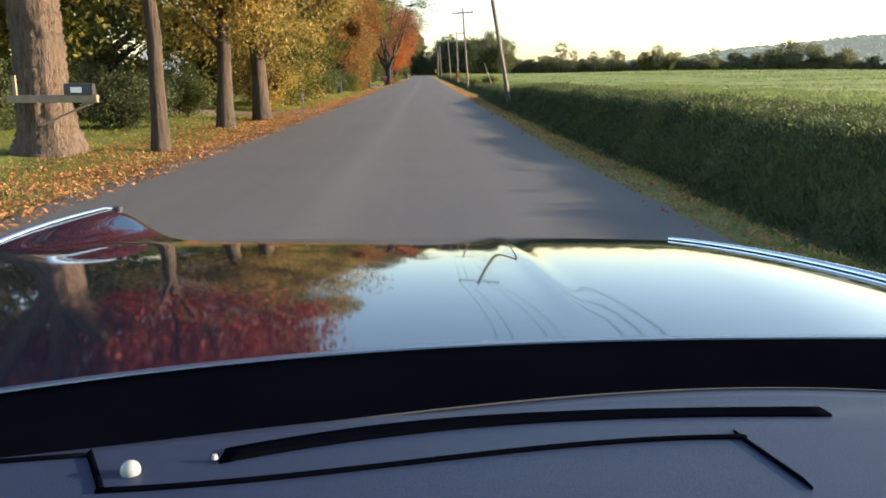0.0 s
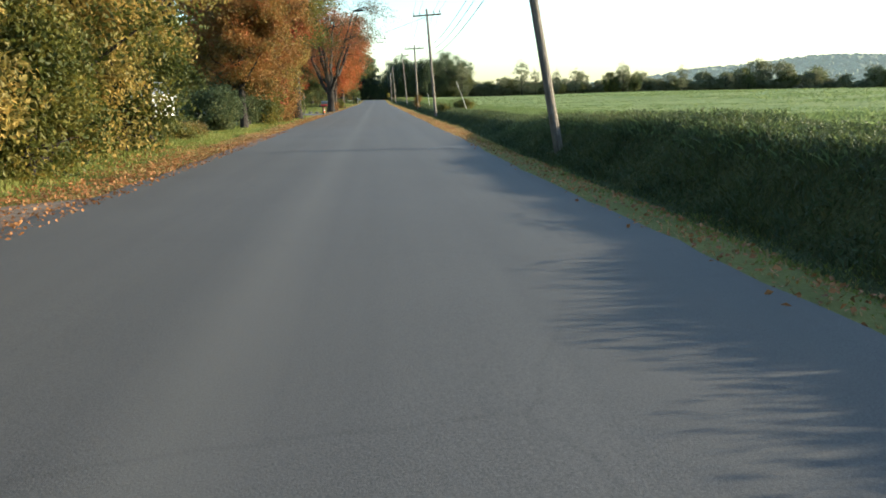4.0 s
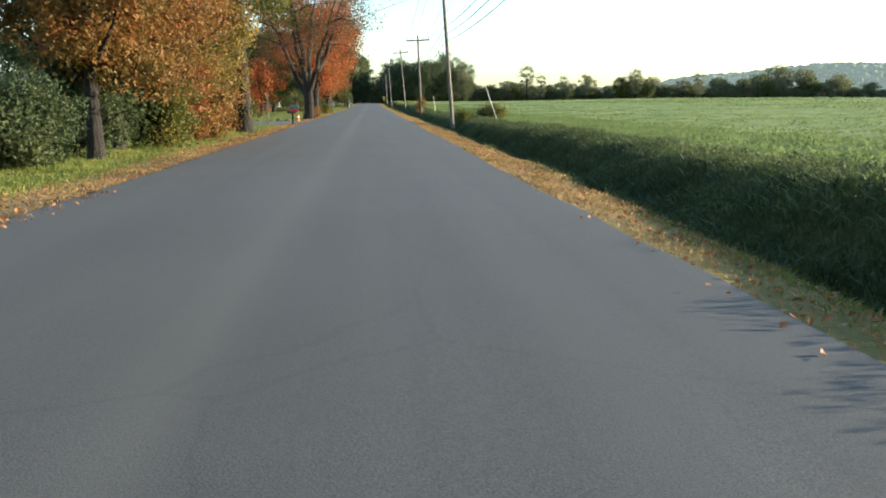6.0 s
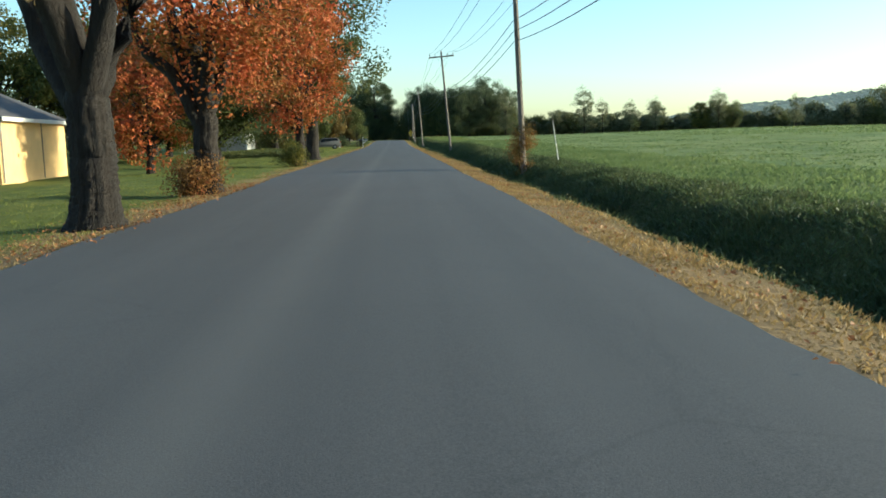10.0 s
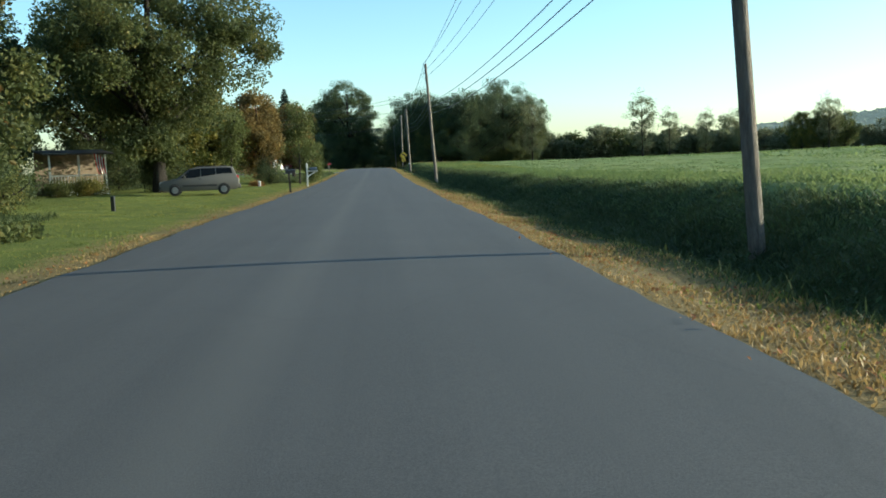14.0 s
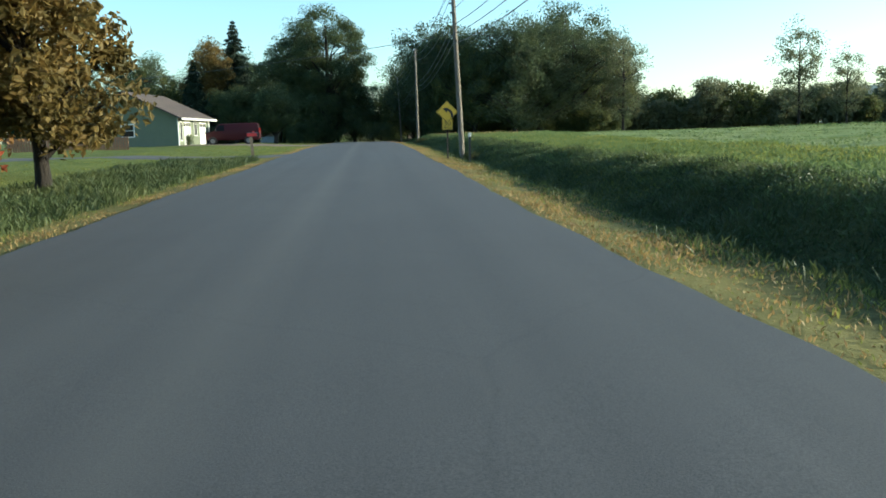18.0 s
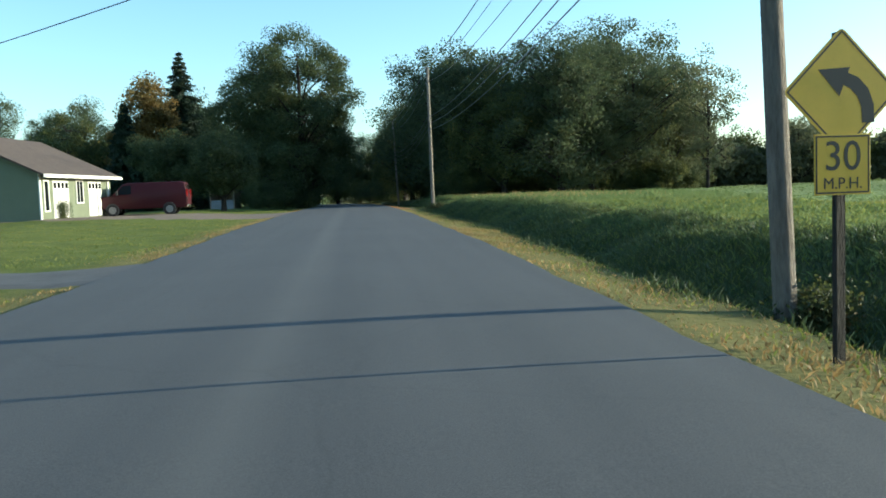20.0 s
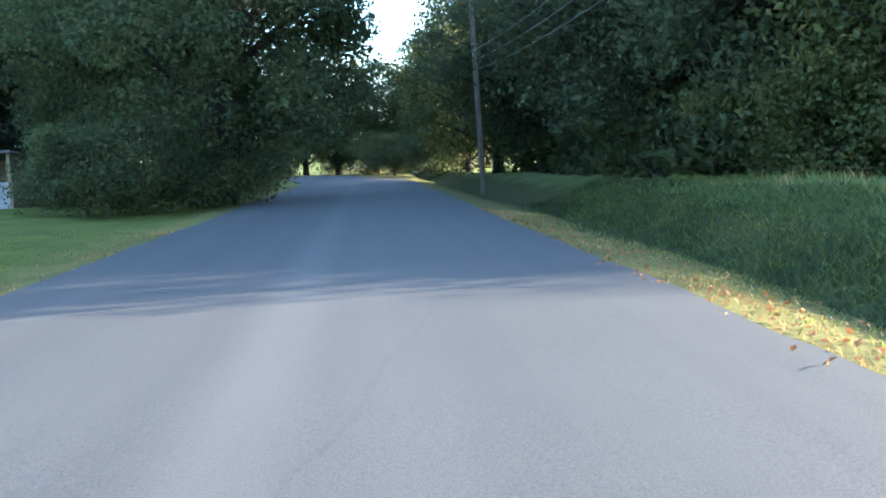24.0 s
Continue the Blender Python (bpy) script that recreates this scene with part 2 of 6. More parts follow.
def road_mat():
    m, nt, b = mat("worn_asphalt")
    tc = nt.nodes.new("ShaderNodeTexCoord")
    sx = nt.nodes.new("ShaderNodeSeparateXYZ")
    nt.links.new(tc.outputs["Object"], sx.inputs[0])
    grain = noise_of(nt, 90, 3, 0.8)
    blot = noise_of(nt, 0.35, 5)
    streak = noise_of(nt, 1.0, 4, 0.6, stretch=(1.6, 0.03, 1.0))
    base = ramp(nt, blot, [(0.3, (0.050, 0.050, 0.052)), (0.7, (0.078, 0.077, 0.077))])
    base = mixc(nt, 0.5, base, ramp(nt, streak, [(0.3, (0.044, 0.045, 0.048)), (0.7, (0.092, 0.090, 0.089))]))
    base = mixc(nt, 0.35, base, ramp(nt, grain, [(0.35, (0.03, 0.03, 0.03)), (0.68, (0.16, 0.155, 0.15))]))
    # pale seam along the middle
    d = nt.nodes.new("ShaderNodeMath")
    d.operation = "ABSOLUTE"
    o = nt.nodes.new("ShaderNodeMath")
    o.operation = "ADD"
    o.inputs[1].default_value = 0.95
    nt.links.new(sx.outputs["X"], o.inputs[0])
    nt.links.new(o.outputs[0], d.inputs[0])
    seam = nt.nodes.new("ShaderNodeMapRange")
    seam.inputs["From Min"].default_value, seam.inputs["From Max"].default_value = 0.04, 0.40
    seam.inputs["To Min"].default_value, seam.inputs["To Max"].default_value = 0.2, 0.0
    nt.links.new(d.outputs[0], seam.inputs["Value"])
    base = mixc(nt, seam.outputs["Result"], base, (0.17, 0.162, 0.145))
    crack_v = nt.nodes.new("ShaderNodeTexVoronoi")
    crack_v.feature = "DISTANCE_TO_EDGE"
    crack_v.inputs["Scale"].default_value = 0.28
    wob = nd(nt, "ShaderNodeTexNoise", Scale=1.2, Detail=5.0)
    nt.links.new(tc.outputs["Object"], wob.inputs["Vector"])
    add = nt.nodes.new("ShaderNodeMix")
    add.data_type = "VECTOR"
    add.inputs[0].default_value = 0.25
    nt.links.new(tc.outputs["Object"], add.inputs[4])
    nt.links.new(wob.outputs["Color"], add.inputs[5])
    nt.links.new(add.outputs[1], crack_v.inputs["Vector"])
    cr = ramp(nt, crack_v.outputs["Distance"], [(0.0, (0.16, 0.16, 0.16)), (0.006, (0.0, 0.0, 0.0))])
    base = mixc(nt, cr, base, (0.03, 0.03, 0.03))
    nt.links.new(base, b.inputs["Base Color"])
    b.inputs["Roughness"].default_value = 0.82
    b.inputs["Specular IOR Level"].default_value = 0.35
    bump(nt, b, grain, 0.35, 0.006)
    return m


ROAD = road_mat()
GRAVEL = plain("gravel", (0.16, 0.115, 0.082), 0.95, vary=0.45, scale=5, bumpy=0.8)
DRIVE = plain("old_drive_asphalt", (0.075, 0.07, 0.068), 0.9, vary=0.25, scale=2, bumpy=0.4)


def ground_mat():
    """Turf left of the road, dirt and straw at its edges, crop soil to the right."""
    m, nt, b = mat("turf_and_soil")
    tc = nt.nodes.new("ShaderNodeTexCoord")
    sx = nt.nodes.new("ShaderNodeSeparateXYZ")
    nt.links.new(tc.outputs["Object"], sx.inputs[0])
    big = noise_of(nt, 0.12, 5)
    mid = noise_of(nt, 1.1, 5)
    fine = noise_of(nt, 14, 4, 0.75)
    lawn = ramp(nt, mid, [(0.25, (0.075, 0.10, 0.024)), (0.55, (0.14, 0.165, 0.038)), (0.8, (0.22, 0.205, 0.06))])
    lawn = mixc(nt, 0.4, lawn, ramp(nt, fine, [(0.3, (0.035, 0.05, 0.012)), (0.7, (0.17, 0.18, 0.05))]))
    dirt = ramp(nt, mid, [(0.3, (0.19, 0.125, 0.06)), (0.6, (0.31, 0.205, 0.09)), (0.8, (0.22, 0.175, 0.07))])
    dirt = mixc(nt, 0.4, dirt, ramp(nt, fine, [(0.3, (0.09, 0.065, 0.04)), (0.7, (0.36, 0.27, 0.15))]))
    rows = noise_of(nt, 0.5, 4, 0.6, stretch=(0.25, 1.6, 1))
    crop = ramp(nt, rows, [(0.3, (0.12, 0.165, 0.06)), (0.55, (0.195, 0.24, 0.09)), (0.8, (0.29, 0.29, 0.13))])
    crop = mixc(nt, 0.35, crop, ramp(nt, big, [(0.35, (0.13, 0.19, 0.055)), (0.65, (0.32, 0.31, 0.12))]))

    def step(sock, a, c):
        mr = nt.nodes.new("ShaderNodeMapRange")
        mr.inputs["From Min"].default_value, mr.inputs["From Max"].default_value = a, c
        nt.links.new(sock, mr.inputs["Value"])
        return mr.outputs["Result"]
    jit = nt.nodes.new("ShaderNodeMath")
    jit.operation = "MULTIPLY_ADD"
    nt.links.new(mid, jit.inputs[0])
    jit.inputs[1].default_value = 1.6
    nt.links.new(sx.outputs["X"], jit.inputs[2])
    x = jit.outputs[0]
    late = nt.nodes.new("ShaderNodeMapRange")
    late.inputs["From Min"].default_value, late.inputs["From Max"].default_value = 150, 240
    late.inputs["To Max"].default_value = 0.65
    nt.links.new(sx.outputs["Y"], late.inputs["Value"])
    dirt = mixc(nt, late.outputs["Result"], dirt, lawn)
    early = nt.nodes.new("ShaderNodeMapRange")
    early.inputs["From Min"].default_value, early.inputs["From Max"].default_value = 60, 48
    early.inputs["To Max"].default_value = 0.8
    nt.links.new(sx.outputs["Y"], early.inputs["Value"])
    dirt = mixc(nt, early.outputs["Result"], dirt, lawn)
    c = mixc(nt, step(x, -4.9, -4.1), lawn, dirt)
    weedy = ramp(nt, fine, [(0.3, (0.03, 0.04, 0.014)), (0.7, (0.11, 0.11, 0.04))])
    c = mixc(nt, step(x, 4.1, 4.9), c, weedy)
    c = mixc(nt, step(x, 6.5, 8.0), c, crop)
    nt.links.new(c, b.inputs["Base Color"])
    b.inputs["Roughness"].default_value = 0.95
    b.inputs["Specular IOR Level"].default_value = 0.1
    bump(nt, b, fine, 0.8, 0.06)
    return m


GROUND = ground_mat()
# The ridge's green is also made paler to carry the haze.
HILL = plain("hazed_far_wood", (0.13, 0.15, 0.09), 0.95, vary=0.5, scale=0.07, bumpy=0)
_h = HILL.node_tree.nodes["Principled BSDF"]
_h.inputs["Emission Color"].default_value = (0.70, 0.71, 0.63, 1)     # milky air in front of the far ridge, put in as a faint glow
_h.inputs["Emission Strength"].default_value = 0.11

# ================= mesh helpers =================
def quick(name, verts, faces, material, parent=None, smooth=False):
    """One mesh object out of arrays: verts (n, 3), faces (m, 3 or 4)."""
    verts = np.asarray(verts, dtype=np.float32)
    faces = np.asarray(faces, dtype=np.int32)
    me = bpy.data.meshes.new(name)
    me.vertices.add(len(verts))
    me.vertices.foreach_set("co", verts.ravel())
    k = faces.shape[1]
    me.loops.add(faces.size)
    me.loops.foreach_set("vertex_index", faces.ravel())
    me.polygons.add(len(faces))
    me.polygons.foreach_set("loop_start", np.arange(0, faces.size, k, dtype=np.int32))
    me.polygons.foreach_set("use_smooth", np.full(len(faces), smooth, dtype=bool))
    me.materials.append(material)
    me.update(calc_edges=True)
    ob = new(name, me)
    if parent:
        ob.parent = parent
    return ob


def part(name, bm, material, parent, label="", smooth=False):
    me = bpy.data.meshes.new(name)
    bmesh.ops.recalc_face_normals(bm, faces=bm.faces)
    bm.to_mesh(me)
    bm.free()
    for p in me.polygons:
        p.use_smooth = smooth
    me.materials.append(material)
    ob = new(name, me)
    if parent:
        ob.parent = parent
    if label:
        ob["label"] = label
    return ob


def thing(name, m, label, category, group="", kind=""):
    e = new(name)
    e.empty_display_size = 0.3
    e.matrix_world = m
    return tagged(e, label, category, group, kind)


def box(bm, x0, y0, z0, x1, y1, z1, bevel=0.0):
    r = bmesh.ops.create_cube(bm, size=1.0)
    vs = r["verts"]
    bmesh.ops.scale(bm, vec=(abs(x1 - x0), abs(y1 - y0), abs(z1 - z0)), verts=vs)
    bmesh.ops.translate(bm, vec=((x0 + x1) / 2, (y0 + y1) / 2, (z0 + z1) / 2), verts=vs)
    if bevel:
        es = list({e for v in vs for e in v.link_edges})
        bmesh.ops.bevel(bm, geom=es, offset=bevel, segments=2, affect="EDGES", profile=0.5)
    return bm


def boxes(*specs, bevel=0.0):
    bm = bmesh.new()
    for s in specs:
        box(bm, *s, bevel=bevel)
    return bm


def prism(pts, axis, a, b):
    """A closed outline in a plane, drawn out along an axis ('x', 'y' or 'z') from a to b."""
    bm = bmesh.new()
    def at(p, d):
        return {"x": (d, p[0], p[1]), "y": (p[0], d, p[1]), "z": (p[0], p[1], d)}[axis]
    lo = [bm.verts.new(at(p, a)) for p in pts]
    hi = [bm.verts.new(at(p, b)) for p in pts]
    n = len(pts)
    bm.faces.new(lo)
    bm.faces.new(hi[::-1])
    for i in range(n):
        bm.faces.new((lo[i], lo[(i + 1) % n], hi[(i + 1) % n], hi[i]))
    return bm


def disc(bm, c, r, depth, axis="x", seg=20, r2=None):
    ret = bmesh.ops.create_cone(bm, cap_ends=True, segments=seg, radius1=r, radius2=r if r2 is None else r2, depth=depth)
    rot = {"x": Matrix.Rotation(radians(90), 4, "Y"), "y": Matrix.Rotation(radians(90), 4, "X"), "z": Matrix.Identity(4)}[axis]
    bmesh.ops.transform(bm, matrix=Matrix.Translation(c) @ rot, verts=ret["verts"])
    return bm


def tube_arrays(path, radii, sides=7, rough=0.0):
    """Rings round a polyline: verts and quads."""
    path = np.asarray(path, float)
    n = len(path)
    tan = np.gradient(path, axis=0)
    tan /= np.linalg.norm(tan, axis=1, keepdims=True) + 1e-9
    ref = np.where(np.abs(tan[:, 2:3]) > 0.9, np.array([[1.0, 0, 0]]), np.array([[0, 0, 1.0]]))
    u = np.cross(tan, ref)
    u /= np.linalg.norm(u, axis=1, keepdims=True) + 1e-9
    v = np.cross(tan, u)
    a = np.linspace(0, 2 * np.pi, sides, endpoint=False)
    ring = u[:, None, :] * np.cos(a)[None, :, None] + v[:, None, :] * np.sin(a)[None, :, None]
    if rough:
        k = np.random.default_rng(n * 31 + sides)
        ring = ring * (1 + rough * (k.normal(size=(1, sides, 1)) + 0.7 * k.normal(size=(n, sides, 1))))
    verts = (path[:, None, :] + ring * np.asarray(radii)[:, None, None]).reshape(-1, 3)
    i, j = np.meshgrid(np.arange(n - 1), np.arange(sides), indexing="ij")
    j2 = (j + 1) % sides
    faces = np.stack([i * sides + j, i * sides + j2, (i + 1) * sides + j2, (i + 1) * sides + j], -1).reshape(-1, 4)
    return verts, faces


def join_arrays(items):
    vs, fs, o = [], [], 0
    for v, f in items:
        vs.append(v)
        fs.append(f + o)
        o += len(v)
    return np.concatenate(vs), np.concatenate(fs)


def leaf_arrays(centres, sizes, rng, up=0.35, narrow=0.6):
    """Pointed four-cornered leaves, folded a little along the rib."""
    n = len(centres)
    nrm = rng.normal(size=(n, 3))
    nrm[:, 2] += up
    nrm /= np.linalg.norm(nrm, axis=1, keepdims=True)
    t = rng.normal(size=(n, 3))
    a = np.cross(nrm, t)
    a /= np.linalg.norm(a, axis=1, keepdims=True)
    b = np.cross(nrm, a)
    s = np.asarray(sizes)[:, None] * 0.5
    fold = nrm * s * 0.25
    v = np.stack([centres - a * s, centres + b * s * narrow + fold, centres + a * s, centres - b * s * narrow + fold], 1).reshape(-1, 3)
    f = np.arange(n * 4).reshape(-1, 4)
    return v, f


def blade_arrays(base, height, width, rng, lean=0.35):
    """Grass blades: one bent strip of two faces each, joined to a kite."""
    n = len(base)
    ang = rng.uniform(0, 2 * np.pi, n)
    side = np.stack([np.cos(ang), np.sin(ang), np.zeros(n)], 1)
    bend = rng.normal(size=(n, 3)) * lean
    bend[:, 2] = 1
    tip = base + bend * np.asarray(height)[:, None]
    mid = base + (bend * np.array([0.35, 0.35, 0.6])) * np.asarray(height)[:, None]
    w = side * np.asarray(width)[:, None]
    v = np.stack([base, mid + w, tip, mid - w], 1).reshape(-1, 3)
    return v, np.arange(n * 4).reshape(-1, 4)


# ================= lie of the land =================
EDGE_R, EDGE_L = 2.55, -4.15


def smooth01(u):
    u = np.clip(u, 0, 1)
    return u * u * (3 - 2 * u)


def road_z(y):
    y = np.asarray(y, float)
    return 0.0279 * np.logaddexp(0, (16 - y) / 3) + 0.6 * smooth01((y - 225) / 85) - 0.5 * smooth01((y - 320) / 90)


BANK_Y = [-80, 43, 60, 108, 130, 165, 185, 208, 240, 275, 300, 330, 360]
BANK_H = [0.76, 0.76, 0.30, 0.16, 0.12, 0.34, 0.78, 0.55, 0.48, 0.36, 0.5, 0.5, 0.4]


def lumps(x, y):
    return 0.05 * np.sin(x * 0.9 + 1.3 * np.sin(y * 0.31)) * np.cos(y * 0.53) + 0.03 * np.sin(x * 2.3 + y * 1.7) * np.cos(y * 1.9 - x)


def land_z(x, y):
    x, y = np.asarray(x, float), np.asarray(y, float)
    z = road_z(y) - 0.06
    r = x - EDGE_R
    bank = np.interp(y, BANK_Y, BANK_H)
    shoulder = -0.10 * smooth01(r / 1.2)
    r0 = np.interp(y, [0, 48, 66, 160, 182, 250, 275, 400], [1.55, 1.55, 2.0, 2.0, 2.35, 2.3, 2.1, 2.0])
    wide = np.interp(y, [0, 52, 66, 160, 182, 204, 215, 250, 275, 400], [1.35, 1.35, 2.0, 2.2, 3.0, 3.0, 1.9, 2.2, 2.6, 2.2])
    ditch = -np.interp(y, [0, 55, 70, 165, 190], [0.22, 0.22, 0.42, 0.42, 0.22]) * smooth01((r - r0 + 0.9) / 0.8) * (1 - smooth01((r - r0) / 1.2))
    rise = (bank + 0.1) * smooth01((r - r0) / wide)
    swell = 0.16 * np.sin(y * 0.11 + 1.3 * np.sin(x * 0.035)) * np.sin(x * 0.05 + y * 0.013 + 1) + 0.10 * np.sin(y * 0.29 + 0.6 * np.sin(x * 0.07))
    far = swell * smooth01((x - 9) / 14) * (1 - smooth01((x - 200) / 150)) + 0.5 * np.sin(x * 0.018) * smooth01((x - 30) / 60) + 0.4 * smooth01((x - 40) / 120)
    gate = 0.45 + 0.55 * smooth01((np.abs(y - 323.7) - 2.0) / 2.4)      # lower bank at the entrance to the field
    right = shoulder + (ditch + rise) * np.where(x < 14, gate, 1.0) + far
    l = EDGE_L - x
    left = -0.05 * smooth01(l / 1.0) + 0.16 * smooth01((l - 2) / 8) + 0.10 * smooth01((y - 285) / 28) * (1 - 0.5 * smooth01((y - 338) / 20)) * smooth01((l - 1.5) / 7)
    left = left - 0.5 * smooth01((l - 3) / 9) * smooth01((y - 104) / 14) * (1 - smooth01((y - 160) / 16))
    z = z + np.where(r > 0, right, 0) + np.where(l > 0, left, 0)
    z = z + lumps(x, y) * smooth01((np.maximum(r, l) - 0.2) / 1.5)
    return z


def lz(x, y):
    return float(land_z(x, y))


def ground_sheet():
    xs = np.concatenate([-np.geomspace(2500, 40, 26), np.arange(-38, -12, 1.0), np.arange(-12, 14, 0.3), np.arange(14, 60, 1.0), np.geomspace(60, 2500, 26)])
    ys = np.concatenate([-np.geomspace(1500, 62, 14), np.arange(-60, 400, 1.2), np.geomspace(402, 3500, 34)])
    X, Y = np.meshgrid(xs, ys, indexing="ij")
    Z = land_z(X, Y)
    on = (X > EDGE_L + 0.15) & (X < EDGE_R - 0.15)
    Z = np.where(on, Z - 0.05, Z)
    v = np.stack([X, Y, Z], -1).reshape(-1, 3)
    ny = len(ys)
    i, j = np.meshgrid(np.arange(len(xs) - 1), np.arange(ny - 1), indexing="ij")
    f = np.stack([i * ny + j, (i + 1) * ny + j, (i + 1) * ny + j + 1, i * ny + j + 1], -1).reshape(-1, 4)
    ob = quick("ground", v, f, GROUND, smooth=True)
    tagged(ob, "mown turf, roadside dirt and green crop field", "ground", kind="structure")


ground_sheet()


def road_strip():
    rng = np.random.default_rng(5)
    ys = np.concatenate([np.arange(-60, 372, 0.6), np.arange(372, 460, 2.0)])
    cols = 13
    rows = []
    for k, y in enumerate(ys):
        turn = -0.006 * max(0.0, y - 374) ** 2
        wl = 0.025 * math.sin(y * 1.7) + 0.05 * math.sin(y * 0.31 + 1) + rng.normal() * 0.016
        wr = 0.025 * math.sin(y * 1.3 + 2) + 0.05 * math.sin(y * 0.27) + rng.normal() * 0.016
        l, r = EDGE_L + wl, EDGE_R + wr
        z = float(road_z(y))
        row = [(l - 0.05 + turn, y, z - 0.16)]
        for c in range(cols):
            u = c / (cols - 1)
            row.append((l + (r - l) * u + turn, y, z - 0.02 + 0.03 * (1 - (2 * u - 1) ** 2)))
        row.append((r + 0.05 + turn, y, z - 0.16))
        rows.append(row)
    v = np.array(rows).reshape(-1, 3)
    n = cols + 2
    i, j = np.meshgrid(np.arange(len(ys) - 1), np.arange(n - 1), indexing="ij")
    f = np.stack([i * n + j, i * n + j + 1, (i + 1) * n + j + 1, (i + 1) * n + j], -1).reshape(-1, 4)
    tagged(quick("road", v, f, ROAD), "worn grey asphalt country road with a pale middle seam", "road", kind="structure")


road_strip()

# ================= trees =================
def wander(p0, p1, n, rng, wob, sag=0.0):
    t = np.linspace(0, 1, n)[:, None]
    p = np.asarray(p0) * (1 - t) + np.asarray(p1) * t
    w = rng.normal(size=(n, 3)) * wob
    w[0] = 0
    w = np.cumsum(w, 0) * 0.5
    p = p + w * np.sin(np.pi * np.clip(t, 0, 1) * 0.9)
    p[:, 2] += (sag * np.sin(np.pi * t[:, 0]))
    return p


def tree(name, x, y, height, crown_r, trunk_r, leaves, label, leaf_n=14000, leaf_s=0.16, base=0.25, seed=1, lean=(0, 0), squash=1.0,
         bark=None, shift=(0, 0), gap=0.0, shape="round", category="tree", clumps=None, group="", cr2=None, fork=0.0):
    """A tapered trunk with limbs and a crown of loose clumps of leaves."""
    rng = np.random.default_rng(seed)
    z0 = lz(x, y) - 0.05
    th = thing(name, pose(x, y, z0), label, category, group)
    top = np.array([lean[0] * height, lean[1] * height, height * 0.86])
    trunk = wander((0, 0, -0.1), top, 12, rng, 0.05 * height / 8)
    rad = trunk_r * (1 - np.linspace(0, 1, 12)) ** 0.75 + 0.02
    rad[0] *= 1.3
    rad[1] *= 1.05
    if fork:
        bole = wander((0, 0, -0.1), (lean[0] * height * fork, lean[1] * height * fork, height * fork), 12, rng, 0.035)
        br = trunk_r * (1.0 - 0.12 * np.linspace(0, 1, 12))
        br[:4] *= (1.55, 1.28, 1.12, 1.04)
        br[-1] *= 0.8
        fine = np.linspace(0, 11, 64)
        bark_path = np.stack([np.interp(fine, np.arange(12), bole[:, q]) for q in range(3)], 1)
        items = [tube_arrays(bark_path, np.interp(fine, np.arange(12), br), 44, 0.05)]
    else:
        items = [tube_arrays(trunk, rad, 10, 0.05)]
    k = clumps or int(30 + 8 * crown_r ** 1.6)
    cz = height * (base + 1) / 2
    hz = height * (1 - base) / 2
    cen = []
    while len(cen) < k:
        q = rng.uniform(-1, 1, 3)
        d = np.linalg.norm(q)
        if d > 1 or d < 0.18:
            continue
        if rng.random() > d ** 0.8 + 0.15:
            continue
        if shape == "cone" and math.hypot(q[0], q[1]) > 0.16 + 0.84 * (1 - (q[2] + 1) / 2) ** 0.8:
            continue
        if shape == "column" and d > 0.95:
            continue
        w = 1 + 0.22 * math.sin(3 * math.atan2(q[1], q[0]) + seed) + 0.12 * math.sin(5 * q[2] + seed * 2)
        cen.append((q[0] * crown_r * w + shift[0], q[1] * (cr2 or crown_r) * w + shift[1], cz + q[2] * hz * squash))
    cen = np.array(cen)
    order = np.argsort(-np.hypot(cen[:, 0], cen[:, 1]))
    nl = min(len(cen), 9 + int(crown_r * 3))
    ends = []
    if fork:
        s0 = bole[-1]
        nf = 6
        for q in range(nf):
            ang = 2 * math.pi * q / nf + seed
            out = (0.22 if q == 0 else rng.uniform(0.55, 0.8)) * crown_r
            tip = np.array([math.cos(ang) * out, math.sin(ang) * out, height * (0.95 if q == 0 else rng.uniform(0.66, 0.9))])
            low = s0 + np.array([0, 0, -height * 0.05 * q / nf - 0.1])
            mid = low + (tip - low) * np.array([0.58, 0.58, 0.42])
            t = np.linspace(0, 1, 14)[:, None]
            limb = low * (1 - t) ** 2 + 2 * mid * t * (1 - t) + tip * t * t
            limb = limb + np.cumsum(rng.normal(size=(14, 3)) * 0.07, 0) * np.minimum(1, t * 3)
            items.append(tube_arrays(limb, trunk_r * (0.72 if q == 0 else 0.58) * (1 - t[:, 0]) ** 0.8 + 0.015, 9, 0.05))
            ends.append(limb)
    for c in cen[order[:nl]]:
        hgt = np.clip(c[2] - 0.55 * math.hypot(c[0], c[1]) - 0.5, height * max(base * 0.75, 0.08), height * 0.8)
        s = np.array([np.interp(hgt, trunk[:, 2], trunk[:, i]) for i in range(3)])
        r0 = float(np.interp(hgt, trunk[:, 2], rad)) * 0.5
        if fork:
            cand = np.concatenate(ends[:6])
            s = cand[int(np.argmin(np.linalg.norm(cand - (c - np.array([0, 0, 0.8])), axis=1)))]
            r0 = trunk_r * 0.2
        limb = wander(s, c, 8, rng, 0.10, sag=0.06 * np.linalg.norm(c - s))
        items.append(tube_arrays(limb, np.linspace(max(r0, 0.03), 0.012, 8), 6))
        ends.append(limb)
    allp = np.concatenate([e[2:] for e in ends] + ([] if fork else [trunk[4:]]))
    for c in cen[order[nl:]]:
        d = np.linalg.norm(allp - c, axis=1)
        s = allp[int(np.argmin(d))]
